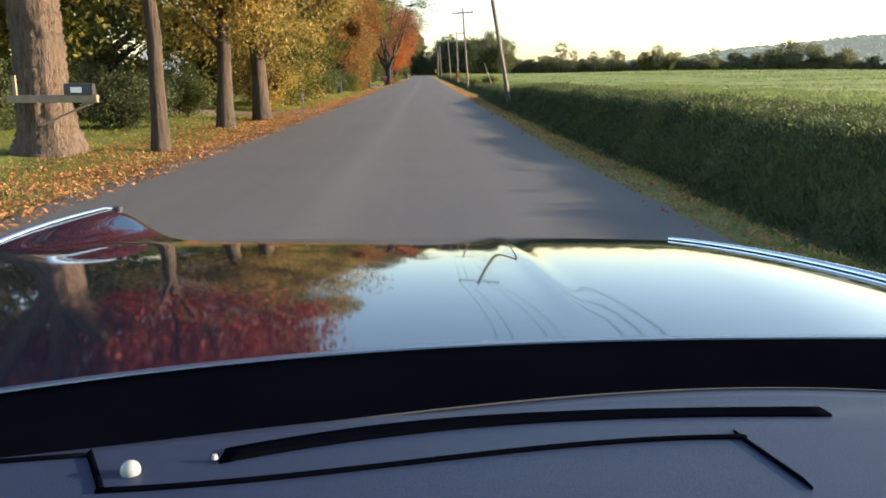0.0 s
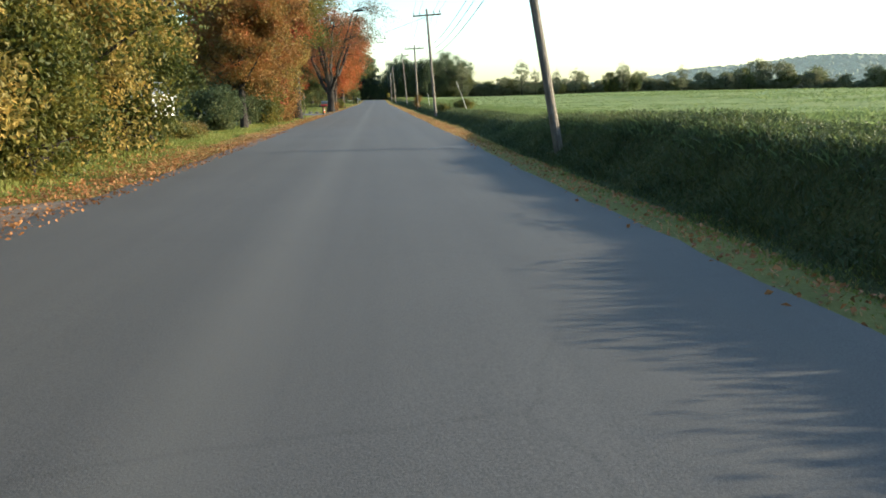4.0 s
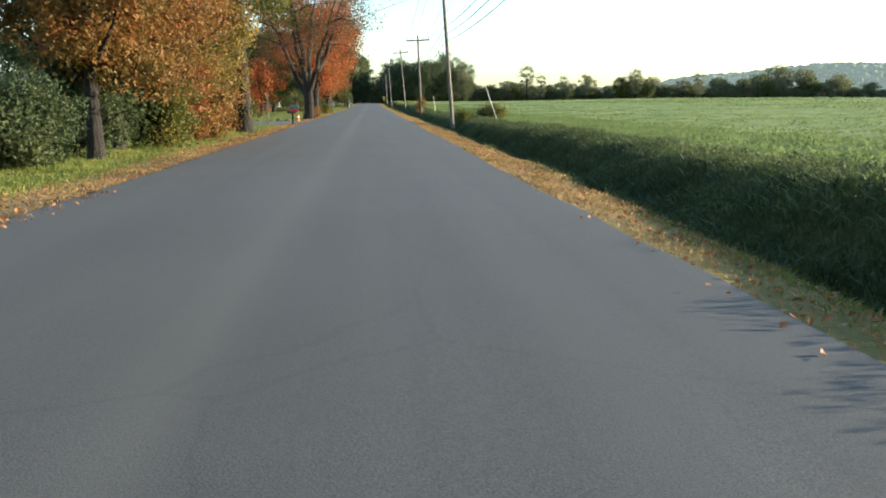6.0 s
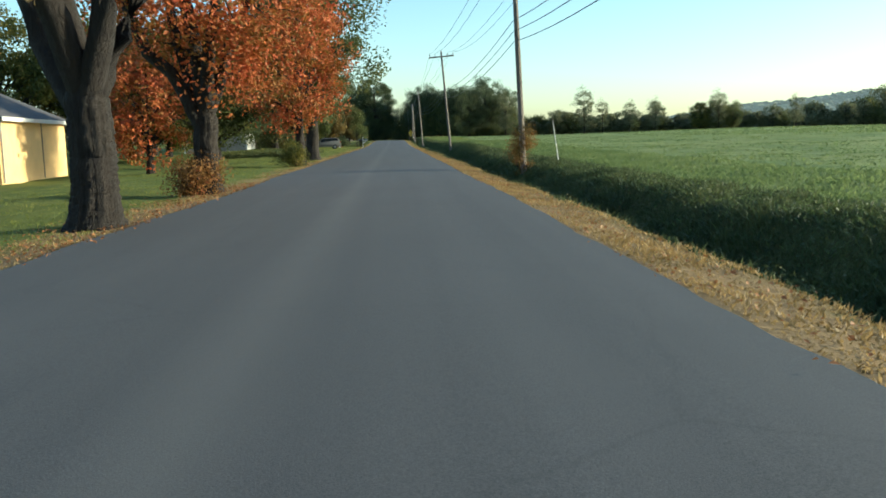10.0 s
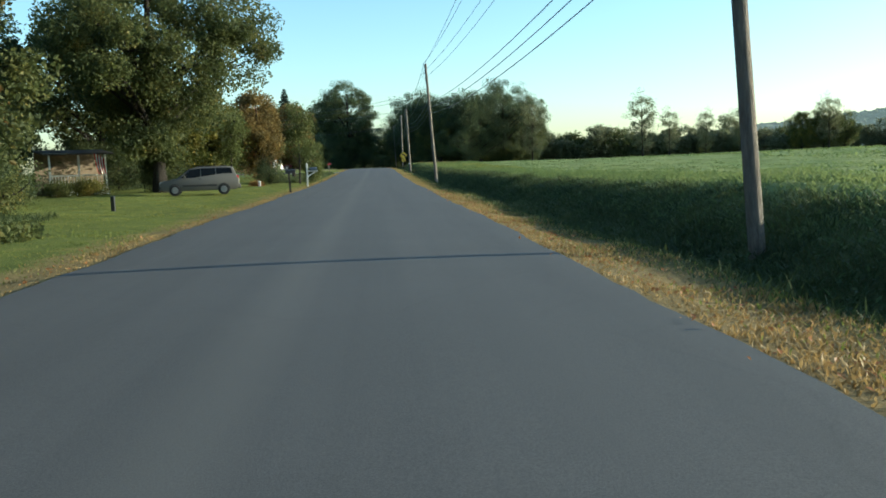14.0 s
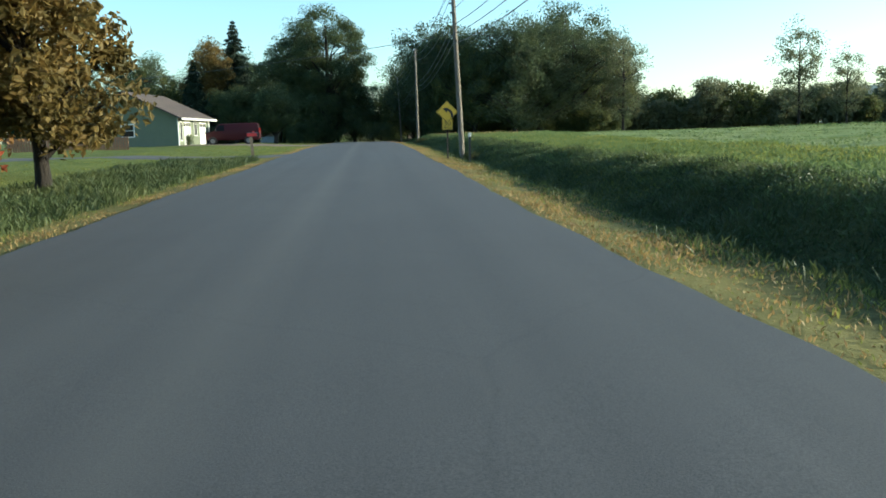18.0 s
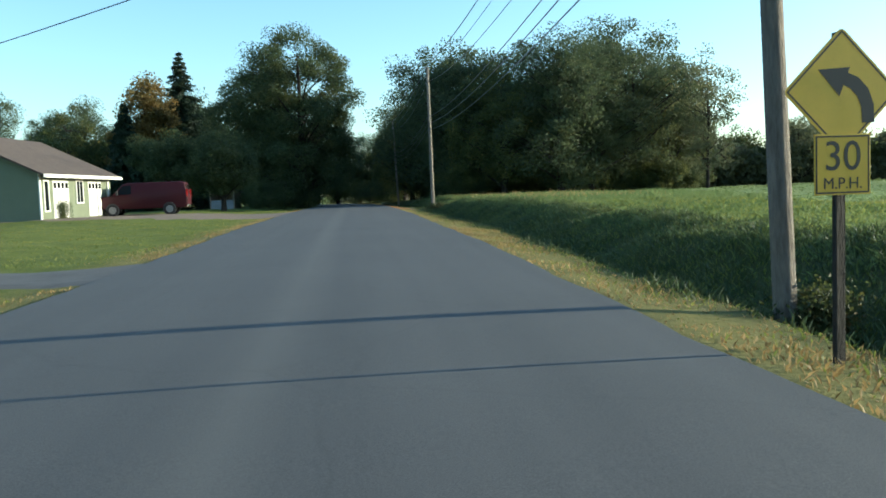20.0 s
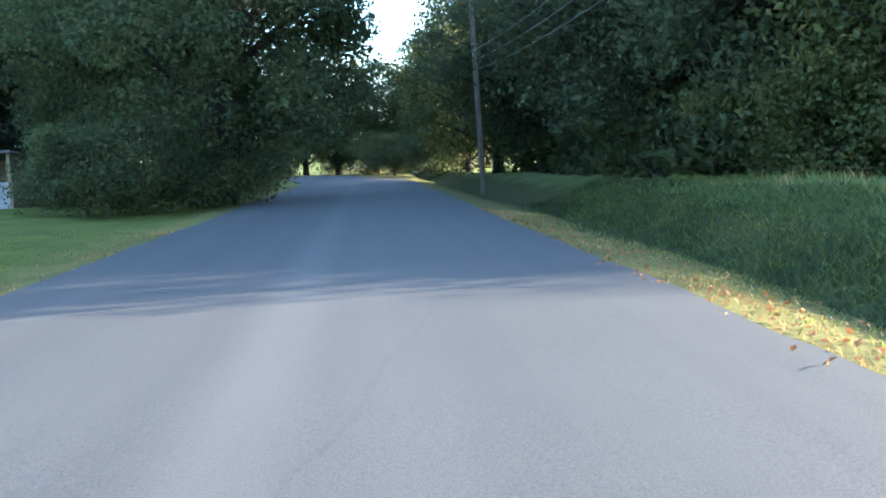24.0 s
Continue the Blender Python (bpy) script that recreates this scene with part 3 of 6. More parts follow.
        items.append(tube_arrays(wander(s, c, 5, rng, 0.06), np.linspace(0.028, 0.008, 5), 4))
    v, f = join_arrays(items)
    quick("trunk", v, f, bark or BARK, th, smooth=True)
    m = max(1, int(leaf_n / len(cen)))
    cr = 0.34 * (crown_r * crown_r * hz * 8 / len(cen)) ** (1 / 3) + 0.22
    pick = np.repeat(np.arange(len(cen)), m)
    size_k = rng.uniform(0.65, 1.35, len(cen))
    off = rng.normal(size=(len(pick), 3))
    off /= np.linalg.norm(off, axis=1, keepdims=True)
    off *= (rng.random(len(pick)) ** 0.5 * 1.42)[:, None] * cr * size_k[pick][:, None] * np.array([1, 1, 0.75])
    pos = cen[pick] + off
    if gap:
        keep = np.sin(pos[:, 0] * 2.1 + seed) * np.sin(pos[:, 1] * 1.9) * np.sin(pos[:, 2] * 2.3) < 1 - gap
        pos = pos[keep]
    pos = pos[pos[:, 2] > 0.05]
    v, f = leaf_arrays(pos, rng.uniform(0.6, 1.35, len(pos)) * leaf_s, rng)
    quick("crown", v, f, leaves, th)
    return th


def spruce(name, x, y, height, spread, label, seed):
    """A spruce: a straight stem with tiers of drooping boughs, each hung with needle sprays."""
    rng = np.random.default_rng(seed)
    th = thing(name, pose(x, y, lz(x, y) - 0.05), label, "tree")
    items = [tube_arrays(np.array([(0, 0, -0.1), (0, 0, height * 0.5), (0, 0, height)]), [spread * 0.07, spread * 0.04, 0.02], 8)]
    pts = []
    z = height * 0.05
    while z < height - 0.15:
        u = 1 - z / height
        for q in range(int(8 + 7 * u)):
            a = rng.uniform(0, 2 * math.pi)
            ln = spread * (u ** 0.85) * rng.uniform(0.7, 1.12) + 0.12
            t = np.linspace(0, 1, 6)
            p = np.stack([np.cos(a) * ln * t, np.sin(a) * ln * t, z - ln * (0.10 + 0.30 * t) * t + 0.12 * ln * t ** 3], 1)
            items.append(tube_arrays(p, np.linspace(0.035, 0.008, 6), 4))
            m = int(10 + 34 * ln)
            s = rng.uniform(0.1, 1.02, m)
            c = np.stack([np.interp(s, t, p[:, i]) for i in range(3)], 1)
            pts.append(c + rng.normal(size=(m, 3)) * np.array([0.20, 0.20, 0.13]) * (0.35 + 0.25 * ln) + np.array([0, 0, -0.1]))
        z += height * 0.026
    v, f = join_arrays(items)
    quick("trunk", v, f, BARK, th, smooth=True)
    pos = np.concatenate(pts)
    v, f = leaf_arrays(pos, rng.uniform(0.6, 1.3, len(pos)) * 0.40, rng, up=0.6, narrow=0.4)
    quick("crown", v, f, LEAF_NEEDLE, th)
    return th

GOLD_LABEL = "roadside tree with thinning gold and olive leaves"
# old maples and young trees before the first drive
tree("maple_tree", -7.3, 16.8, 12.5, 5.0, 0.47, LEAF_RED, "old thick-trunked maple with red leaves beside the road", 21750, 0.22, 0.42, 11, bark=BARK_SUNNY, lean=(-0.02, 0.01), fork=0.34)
tree("roadside_tree", -5.45, 17.8, 10.5, 3.0, 0.145, LEAF_RED, "slim roadside maple with red leaves", 11000, 0.18, 0.40, 12, gap=0.3, bark=BARK_PALE)
tree("roadside_tree", -5.75, 25.0, 9.5, 3.0, 0.21, LEAF_GOLD, GOLD_LABEL, 30000, 0.13, 0.22, 13, gap=0.35, bark=BARK_PALE)
tree("roadside_tree", -5.75, 30.6, 10.0, 3.1, 0.27, LEAF_GOLD, GOLD_LABEL, 30000, 0.13, 0.2, 14, gap=0.35, bark=BARK_PALE)
# dense growth along the first stretch
for k, (x, y, h, r, lf, b) in enumerate([
        (-9.5, 39.5, 9.0, 3.0, LEAF_OLIVE, 0.10), (-7.4, 43.5, 8.0, 2.4, LEAF_OLIVE, 0.05), (-8.6, 47.5, 10.0, 3.0, LEAF_GOLD, 0.08),
        (-7.6, 54.0, 9.5, 3.1, LEAF_GOLD, 0.27)]):
    tree("thicket_tree", x, y, h, r, 0.16, lf, "dense thicket tree with olive and yellow leaves down to the ground", 34000, 0.14, b, 20 + k, gap=0.35)
for k, (x, y, h, r, lf, b) in enumerate([
        (-6.8, 69.0, 9.5, 2.2, LEAF_MIXED, 0.16), (-7.1, 72.0, 10.0, 2.7, LEAF_RUST, 0.15), (-7.1, 76.5, 9.5, 2.7, LEAF_SCARLET, 0.08), (-7.4, 81.5, 9.0, 2.5, LEAF_GOLD, 0.10), (-8.6, 86.0, 9.5, 2.8, LEAF_MIXED, 0.02)]):
    tree("thicket_tree", x, y, h, r, 0.16, lf, "bushy roadside tree with rust and orange leaves", 36000, 0.135, b, 30 + k, gap=0.45)
for k, (x, y, h, r, lf) in enumerate([(-7.0, 38.6, 3.6, 1.5, LEAF_GOLD), (-6.6, 41.5, 3.0, 1.2, LEAF_OLIVE), (-6.7, 44.8, 4.2, 1.5, LEAF_GOLD), (-6.7, 48.0, 3.4, 1.3, LEAF_OLIVE), (-7.6, 70.0, 2.8, 1.3, LEAF_DARK), (-6.2, 78.5, 2.6, 1.1, LEAF_MIXED), (-7.8, 66.5, 2.2, 1.1, LEAF_DARK), (-6.5, 74.0, 2.4, 1.0, LEAF_OLIVE), (-6.5, 82.6, 2.4, 1.1, LEAF_RUST), (-7.0, 87.5, 2.4, 1.1, LEAF_OLIVE)]):
    tree("thicket_shrub", x, y, h, r, 0.06, lf, "tangled shrub with gold and olive leaves under the trees", 9000, 0.12, 0.02, 130 + k, category="shrub")
# trees standing back from the road
for k, (x, y, h, r, lf) in enumerate([(-15, 26, 11, 4.2, LEAF_OLIVE), (-16, 35, 11, 4.5, LEAF_OLIVE), (-19, 18, 12, 4.5, LEAF_RUST), (-17, 45, 11, 4.2, LEAF_GREEN),
                                      (-24, 30, 13, 5, LEAF_GREEN), (-19.5, 53, 11, 4.5, LEAF_OLIVE), (-14, 92, 9, 3.5, LEAF_GREEN), (-22, 167, 11, 4.0, LEAF_OLIVE), (-28, 165, 11.5, 4.2, LEAF_OLIVE), (-34, 167, 11, 4.4, LEAF_TAN), (-41, 165, 11.5, 4.6, LEAF_OLIVE), (-48, 167, 11.5, 4.8, LEAF_GREEN)]):
    tree("yard_tree", x, y, h, r, 0.22, lf, "leafy yard tree with olive leaves", 13050, 0.28, 0.08, 40 + k)
tree("roadside_tree", -5.75, 87.2, 12.0, 3.0, 0.30, LEAF_OLIVE, "tall roadside tree with a vine-grown trunk", 18000, 0.16, 0.42, 50)
# the row of maples by the barn
tree("maple_tree", -4.95, 116.6, 12.8, 6.3, 0.37, LEAF_DUSKY, "large roadside maple with thin rust-red crown", 34000, 0.125, 0.34, 60, gap=0.45, fork=0.19, shift=(-0.4, 0.0))
tree("maple_tree", -5.0, 125.6, 12.0, 4.3, 0.33, LEAF_ORANGE, "roadside maple with bright orange leaves", 36000, 0.135, 0.22, 61, fork=0.19, gap=0.2)
tree("maple_tree", -5.0, 149.0, 9.0, 2.6, 0.24, LEAF_ORANGE, "small roadside maple with orange leaves", 13050, 0.19, 0.22, 62)
tree("maple_tree", -12.5, 147.0, 6.2, 2.6, 0.18, LEAF_ORANGE, "yard maple with red and orange leaves", 7000, 0.22, 0.12, 63)
tree("oak_tree", -5.6, 161.8, 14.0, 4.6, 0.42, LEAF_GREEN, "ivy-clad roadside tree with green and rust leaves", 24650, 0.22, 0.18, 64, fork=0.22)
for k, (x, y, h, r, lf) in enumerate([(-12.7, 195.6, 16, 4.1, LEAF_RUSSET), (-17, 207, 12, 4.0, LEAF_GREEN), (-18, 231, 12, 4.2, LEAF_GREEN),
                                      (-20, 205, 12, 4.5, LEAF_DARK), (-22, 218, 11, 4.5, LEAF_DARK), (-27, 228, 11, 4.6, LEAF_GREEN), (-30, 243, 11, 4.6, LEAF_DARK), (-13.5, 169, 11, 4.0, LEAF_GREEN), (-16, 180, 12, 4.2, LEAF_DARK), (-19, 176, 11, 4.2, LEAF_OLIVE), (-25, 176, 11, 4.2, LEAF_DARK), (-24, 190, 12, 4.5, LEAF_OLIVE), (-14.0, 235.5, 6.3, 2.6, LEAF_OLIVE)]):
    tree("yard_tree", x, y, h, r, 0.22, lf, "full yard tree with dark green and russet leaves", 30000, 0.24, 0.08, 70 + k)
for k, (x, y, h, r, lf) in enumerate([(-10.6, 252, 8.2, 2.2, LEAF_TAN), (-14.0, 248, 7.6, 2.8, LEAF_OLIVE), (-8.0, 258, 7.4, 1.9, LEAF_TAN), (-18, 246, 8.0, 3.3, LEAF_OLIVE), (-15.0, 241, 6.6, 2.6, LEAF_OLIVE), (-21, 252, 9, 3.5, LEAF_OLIVE), (-12.5, 263, 8, 2.8, LEAF_RUST)]):
    tree("yard_tree", x, y, h, r, 0.16, lf, "yard tree with tan and gold autumn leaves", 15950, 0.23, 0.06, 80 + k)
tree("yard_tree", -12.4, 223, 15.5, 5.3, 0.34, LEAF_GREEN, "tall spreading yard tree with dark green leaves behind the minivan", 96000, 0.19, 0.10, 95)
tree("young_tree", -5.9, 240.2, 6.5, 1.05, 0.055, LEAF_FEATHER, "slim young tree with sparse grey-green leaves", 5075, 0.14, 0.18, 90, shape="column")
tree("young_tree", -10.6, 237.2, 6.0, 1.1, 0.06, LEAF_FEATHER, "slim young tree on the lawn", 5075, 0.14, 0.2, 91, shape="column")
tree("willow_shrub", -5.2, 243.8, 3.7, 0.95, 0.06, LEAF_FEATHER, "upright feathery green shrub at the lawn edge", 11000, 0.10, 0.02, 92, category="shrub")
# dark trees at the far end
tree("oak_tree", -5.5, 356, 18.2, 6.6, 0.5, LEAF_DARK, "huge dark green tree over the road", 110000, 0.20, 0.03, 100)
tree("oak_tree", -11.0, 363, 15.0, 5.5, 0.4, LEAF_DARK, "dark green roadside tree", 48000, 0.22, 0.05, 101)
for k, (x, y, h, r) in enumerate([(-10.8, 337.5, 6.6, 2.9), (-15.6, 340.0, 6.4, 3.0)]):
    tree("shade_tree", x, y, h, r, 0.2, LEAF_DARK, "low dark tree at the edge of the lawn", 26000, 0.16, 0.2, 180 + k)
spruce("spruce_tree", -19.8, 369, 18.5, 5.6, "tall dark spruce at the yard edge", 102)
spruce("spruce_tree", -24.8, 363, 12.0, 3.6, "dark spruce at the yard edge", 106)
tree("yard_tree", -33.5, 371, 11.5, 4.2, 0.2, LEAF_GREEN, "rounded green tree behind the house", 10150, 0.30, 0.06, 107)
tree("yard_tree", -23.6, 367, 16.0, 4.0, 0.25, LEAF_TAN, "tall tree with golden leaves beside the spruce", 20000, 0.30, 0.1, 103)
tree("yard_tree", -29, 372, 9, 4, 0.2, LEAF_GREEN, "rounded green tree behind the house", 10150, 0.36, 0.06, 104)
tree("yard_tree", -17, 373, 10, 4, 0.2, LEAF_DARK, "rounded dark green tree", 10150, 0.36, 0.06, 105)

# the wood and the hedgerow beyond the field: a few trees, copied
WOOD, FAR_WOOD = [], []
for k, (h, r, lf) in enumerate([(13, 4.4, LEAF_WOOD), (11, 4.0, LEAF_GREEN), (14, 4.2, LEAF_WOOD), (9, 3.6, LEAF_OLIVE)]):
    WOOD.append(tree("wood_tree", 10.5 + k * 5.6, 345.5 + 2 * (k % 2), h, r, 0.25, lf, "tree of the dark green wood beyond the field", 26000, 0.195, 0.03, 110 + k, group="trees of the wood"))
for k, (h, r, lf) in enumerate([(13, 4.4, LEAF_HAZED), (11, 4.0, LEAF_GREEN), (14, 4.2, LEAF_HAZED), (9, 3.6, LEAF_HAZED)]):
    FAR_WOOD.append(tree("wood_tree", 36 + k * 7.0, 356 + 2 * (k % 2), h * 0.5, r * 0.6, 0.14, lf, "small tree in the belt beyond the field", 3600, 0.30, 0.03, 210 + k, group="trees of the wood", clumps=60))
LONE = tree("hedgerow_tree", 52.8, 338.0, 13.0, 2.7, 0.16, LEAF_HAZED, "lone open-crowned tree rising from the far hedgerow", 8000, 0.22, 0.12, 119, gap=0.35, group="hedgerow trees", clumps=110)
rw = random.Random(7)


def more(src, x, y, s=1.0):
    c = copy_thing(src, pose(x, y, lz(x, y) - 0.1, 0, 0, rw.uniform(0, 360)))
    c.scale = (s * rw.uniform(0.9, 1.1), s * rw.uniform(0.9, 1.1), s)
    return c


for x, y, s in ((13, 340.5, 1.0), (17.5, 338, 1.0), (21, 341, 1.1), (15.5, 344, 1.1), (11.0, 346, 1.05), (8.8, 351, 1.1), (26.0, 344, 1.1), (30.5, 347, 1.05), (33.0, 352, 1.0)):
    more(WOOD[rw.randrange(3)], x, y, s)
for k in range(16):
    more(WOOD[rw.randrange(3)], 9.5 + k * 1.4 + rw.uniform(-1, 1), 350 + (k % 4) * 5 + rw.uniform(0, 4), rw.uniform(0.95, 1.25))
for k in range(56):
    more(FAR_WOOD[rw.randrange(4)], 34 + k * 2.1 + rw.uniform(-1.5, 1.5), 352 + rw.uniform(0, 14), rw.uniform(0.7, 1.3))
for x, y, s in ((31.0, 339.0, 0.95), (57.2, 335.0, 0.72), (65.4, 337.5, 0.70), (72.7, 338, 0.74), (90.0, 336.0, 0.85), (112, 336, 0.72)):
    more(LONE, x, y, s)
for x, s in ((86, 0.85), (90.5, 0.8), (95, 0.7)):
    more(WOOD[rw.choice((1, 3))], x, 339, s)
for k in range(44):
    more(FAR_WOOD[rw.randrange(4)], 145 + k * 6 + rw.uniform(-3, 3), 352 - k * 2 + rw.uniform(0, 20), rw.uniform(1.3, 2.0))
for k in range(7):
    more(WOOD[rw.randrange(3)], -9 + k * 3.2 + rw.uniform(-0.6, 0.6), 410 + rw.uniform(0, 6), rw.uniform(0.9, 1.2))
for k in range(14):
    more(WOOD[rw.randrange(3)], -12 - k * 4 + rw.uniform(-1, 1), 385 + rw.uniform(0, 15), rw.uniform(0.9, 1.3))
for k in range(10):
    more(WOOD[rw.randrange(3)], 6.5 + rw.uniform(0, 3), 366 + k * 5, rw.uniform(0.8, 1.2))


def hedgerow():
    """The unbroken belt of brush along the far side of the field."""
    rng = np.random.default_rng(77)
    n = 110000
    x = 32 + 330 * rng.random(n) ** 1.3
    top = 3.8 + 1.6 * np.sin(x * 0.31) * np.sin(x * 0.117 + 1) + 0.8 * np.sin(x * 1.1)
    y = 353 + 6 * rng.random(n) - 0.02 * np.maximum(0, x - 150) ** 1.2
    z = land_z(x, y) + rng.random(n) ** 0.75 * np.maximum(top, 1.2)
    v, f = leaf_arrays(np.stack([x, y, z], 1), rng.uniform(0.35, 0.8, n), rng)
    tagged(quick("hedgerow_brush", v, f, LEAF_HAZED), "belt of olive brush along the far field edge, lightened for haze", "brush", kind="stuff")


hedgerow()


def undergrowth():
    """Brush on the floor of the wood."""
    rng = np.random.default_rng(78)
    n = 30000
    x, y = rng.uniform(8, 33, n), rng.uniform(347, 376, n)
    z = land_z(x, y) + rng.random(n) * 2.6
    v, f = leaf_arrays(np.stack([x, y, z], 1), rng.uniform(0.3, 0.6, n), rng)
    tagged(quick("wood_brush", v, f, LEAF_DARK), "dark brush on the floor of the wood", "brush", kind="stuff")


undergrowth()


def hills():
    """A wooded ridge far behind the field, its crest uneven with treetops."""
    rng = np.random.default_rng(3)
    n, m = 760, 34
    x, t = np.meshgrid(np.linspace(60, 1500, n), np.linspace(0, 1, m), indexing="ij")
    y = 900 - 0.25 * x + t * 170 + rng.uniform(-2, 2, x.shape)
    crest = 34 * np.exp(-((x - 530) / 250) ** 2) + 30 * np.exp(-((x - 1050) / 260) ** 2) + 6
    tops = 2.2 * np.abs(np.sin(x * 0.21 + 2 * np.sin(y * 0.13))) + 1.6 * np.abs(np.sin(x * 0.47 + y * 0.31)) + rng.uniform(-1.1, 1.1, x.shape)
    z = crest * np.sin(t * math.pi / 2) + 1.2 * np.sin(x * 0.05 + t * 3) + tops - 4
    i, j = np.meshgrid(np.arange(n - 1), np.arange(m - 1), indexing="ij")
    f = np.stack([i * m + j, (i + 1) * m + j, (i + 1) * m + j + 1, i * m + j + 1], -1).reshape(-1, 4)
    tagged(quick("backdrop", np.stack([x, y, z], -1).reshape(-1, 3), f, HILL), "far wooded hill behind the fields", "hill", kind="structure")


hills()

# ================= poles and wires =================
# x, y, lean, crossarm, height
POLES = [(4.6, 46.9, -10.0, True, 9.6), (4.9, 98.3, -4.0, True, 9.0), (5.2, 136.0, -2.3, True, 8.15), (5.5, 184.3, -4.6, True, 9.5), (4.5, 235.0, -3.7, False, 8.75), (4.25, 274.7, -2.2, False, 7.6), (4.9, 321.4, -0.4, False, 9.2), (4.7, 360.6, -2.0, False, 9.4)]


def pole_top(p, dx=0.0, dz=0.0):
    x, y, lean, arm, tall = p
    a = radians(lean)
    h = tall + dz
    return Vector((x + math.sin(a) * h + dx * math.cos(a), y, lz(x, y) + math.cos(a) * h - dx * math.sin(a)))


def utility_pole(p):
    x, y, lean, arm, tall = p
    th = thing("utility_pole", pose(x, y, lz(x, y) - 0.1, 0, lean, 0), "weathered wooden utility pole leaning towards the road", "utility pole", "poles along the road")
    v, f = tube_arrays([(0, 0, -0.3), (0, 0, 2), (0, 0, 6), (0, 0, tall + 0.1), (0, 0, tall + 0.12)], [0.125, 0.117, 0.102, 0.086, 0.02], 14)
    quick("pole", v, f, POLE_WOOD, th, smooth=True)
    if arm:
        part("crossarm", boxes((-1.2, -0.06, tall - 0.45, 1.2, 0.06, tall - 0.33), bevel=0.01), OLD_WOOD, th)
        for s in (-1, 1):
            bm = bmesh.new()
            box(bm, -0.45, -0.075, -0.012, 0.45, -0.065, 0.012)
            bmesh.ops.transform(bm, matrix=Matrix.Translation((s * 0.32, 0, tall - 0.68)) @ Matrix.Rotation(-s * radians(40), 4, "Y"), verts=bm.verts)
            part("arm_brace", bm, GREY_METAL, th)
        for dx in (-1.1, -0.6, 0.6, 1.1):
            bm = bmesh.new()
            disc(bm, (dx, 0, tall - 0.28), 0.02, 0.12, "z", 8)
            disc(bm, (dx, 0, tall - 0.20), 0.05, 0.05, "z", 10)
            disc(bm, (dx, 0, tall - 0.15), 0.035, 0.05, "z", 10)
            part("insulator", bm, PORCELAIN, th)
    else:
        for dz in (0.1, -0.5, -0.9):
            bm = bmesh.new()
            disc(bm, (-0.14, 0, tall + dz - 0.05), 0.045, 0.09, "x", 10)
            part("insulator", bm, PORCELAIN, th)
    return th


for p in POLES:
    utility_pole(p)


def wire(a, b, sag, r=0.011, name="overhead_wire"):
    t = np.linspace(0, 1, 14)[:, None]
    p = np.array(a)[None, :] * (1 - t) + np.array(b)[None, :] * t
    p[:, 2] -= sag * 4 * t[:, 0] * (1 - t[:, 0])
    v, f = tube_arrays(p, np.full(14, r), 5)
    tagged(quick(name, v, f, CABLE), "thin black overhead wire between the poles", "wire", "wires along the road")


far_pole = (4.7, -6.0, -3.0, True, 9.4)
chain = [far_pole] + POLES
for a, b in zip(chain, chain[1:]):
    wa = (-1.1, -0.6, 0.6, 1.1) if a[3] else (0.0, -0.15, -0.15, 0.0)
    wb = (-1.1, -0.6, 0.6, 1.1) if b[3] else (0.0, -0.15, -0.15, 0.0)
    za = (-0.13,) * 4 if a[3] else (0.12, 0.0, -0.5, -0.9)
    zb = (-0.13,) * 4 if b[3] else (0.12, 0.0, -0.5, -0.9)
    for k in range(4):
        wire(pole_top(a, wa[k], za[k]), pole_top(b, wb[k], zb[k]), 0.5 + 0.1 * k)
    for h in (6.0, 5.6, 5.2):
        wire(pole_top(a, -0.12, h - a[4]), pole_top(b, -0.12, h - b[4]), 0.64, 0.014)

# ================= grasses, crop and fallen leaves =================
def scatter(name, label, material, n, xlo, xhi, ylo, yhi, h, w, seed, lean=0.35, dens=None, category="grass", sink=0.02):
    rng = np.random.default_rng(seed)
    x, y = rng.uniform(xlo, xhi, n), rng.uniform(ylo, yhi, n)
    if dens is not None:
        k = rng.random(n) < dens(x, y)
        x, y = x[k], y[k]
    k = (x < 2.4) | (x > 4.2) | (y < 322.2) | (y > 325.4)      # the field entrance stays bare
    x, y = x[k], y[k]
    base = np.stack([x, y, land_z(x, y) - sink], 1)
    patch = 0.75 + 0.35 * np.sin(x * 1.9 + 2 * np.sin(y * 0.35)) * np.sin(y * 1.3)
    v, f = blade_arrays(base, rng.uniform(0.5, 1.25, len(x)) * h * patch, rng.uniform(0.6, 1.4, len(x)) * w, rng, lean)
    tagged(quick(name, v, f, material), label, category, kind="stuff")


def off_drives(x, y):
    ok = np.ones(len(x))
    for a, b in ((33.6, 37.4), (101.8, 107.8), (279.3, 283.5), (310.8, 325.5)):
        ok = np.where((x < EDGE_L) & (y > a) & (y < b), 0.0, ok)
    return ok


def turf(x, y):
    return off_drives(x, y) * (0.55 + 0.45 * np.sin(x * 1.3 + y * 0.5) * np.sin(y * 0.9))


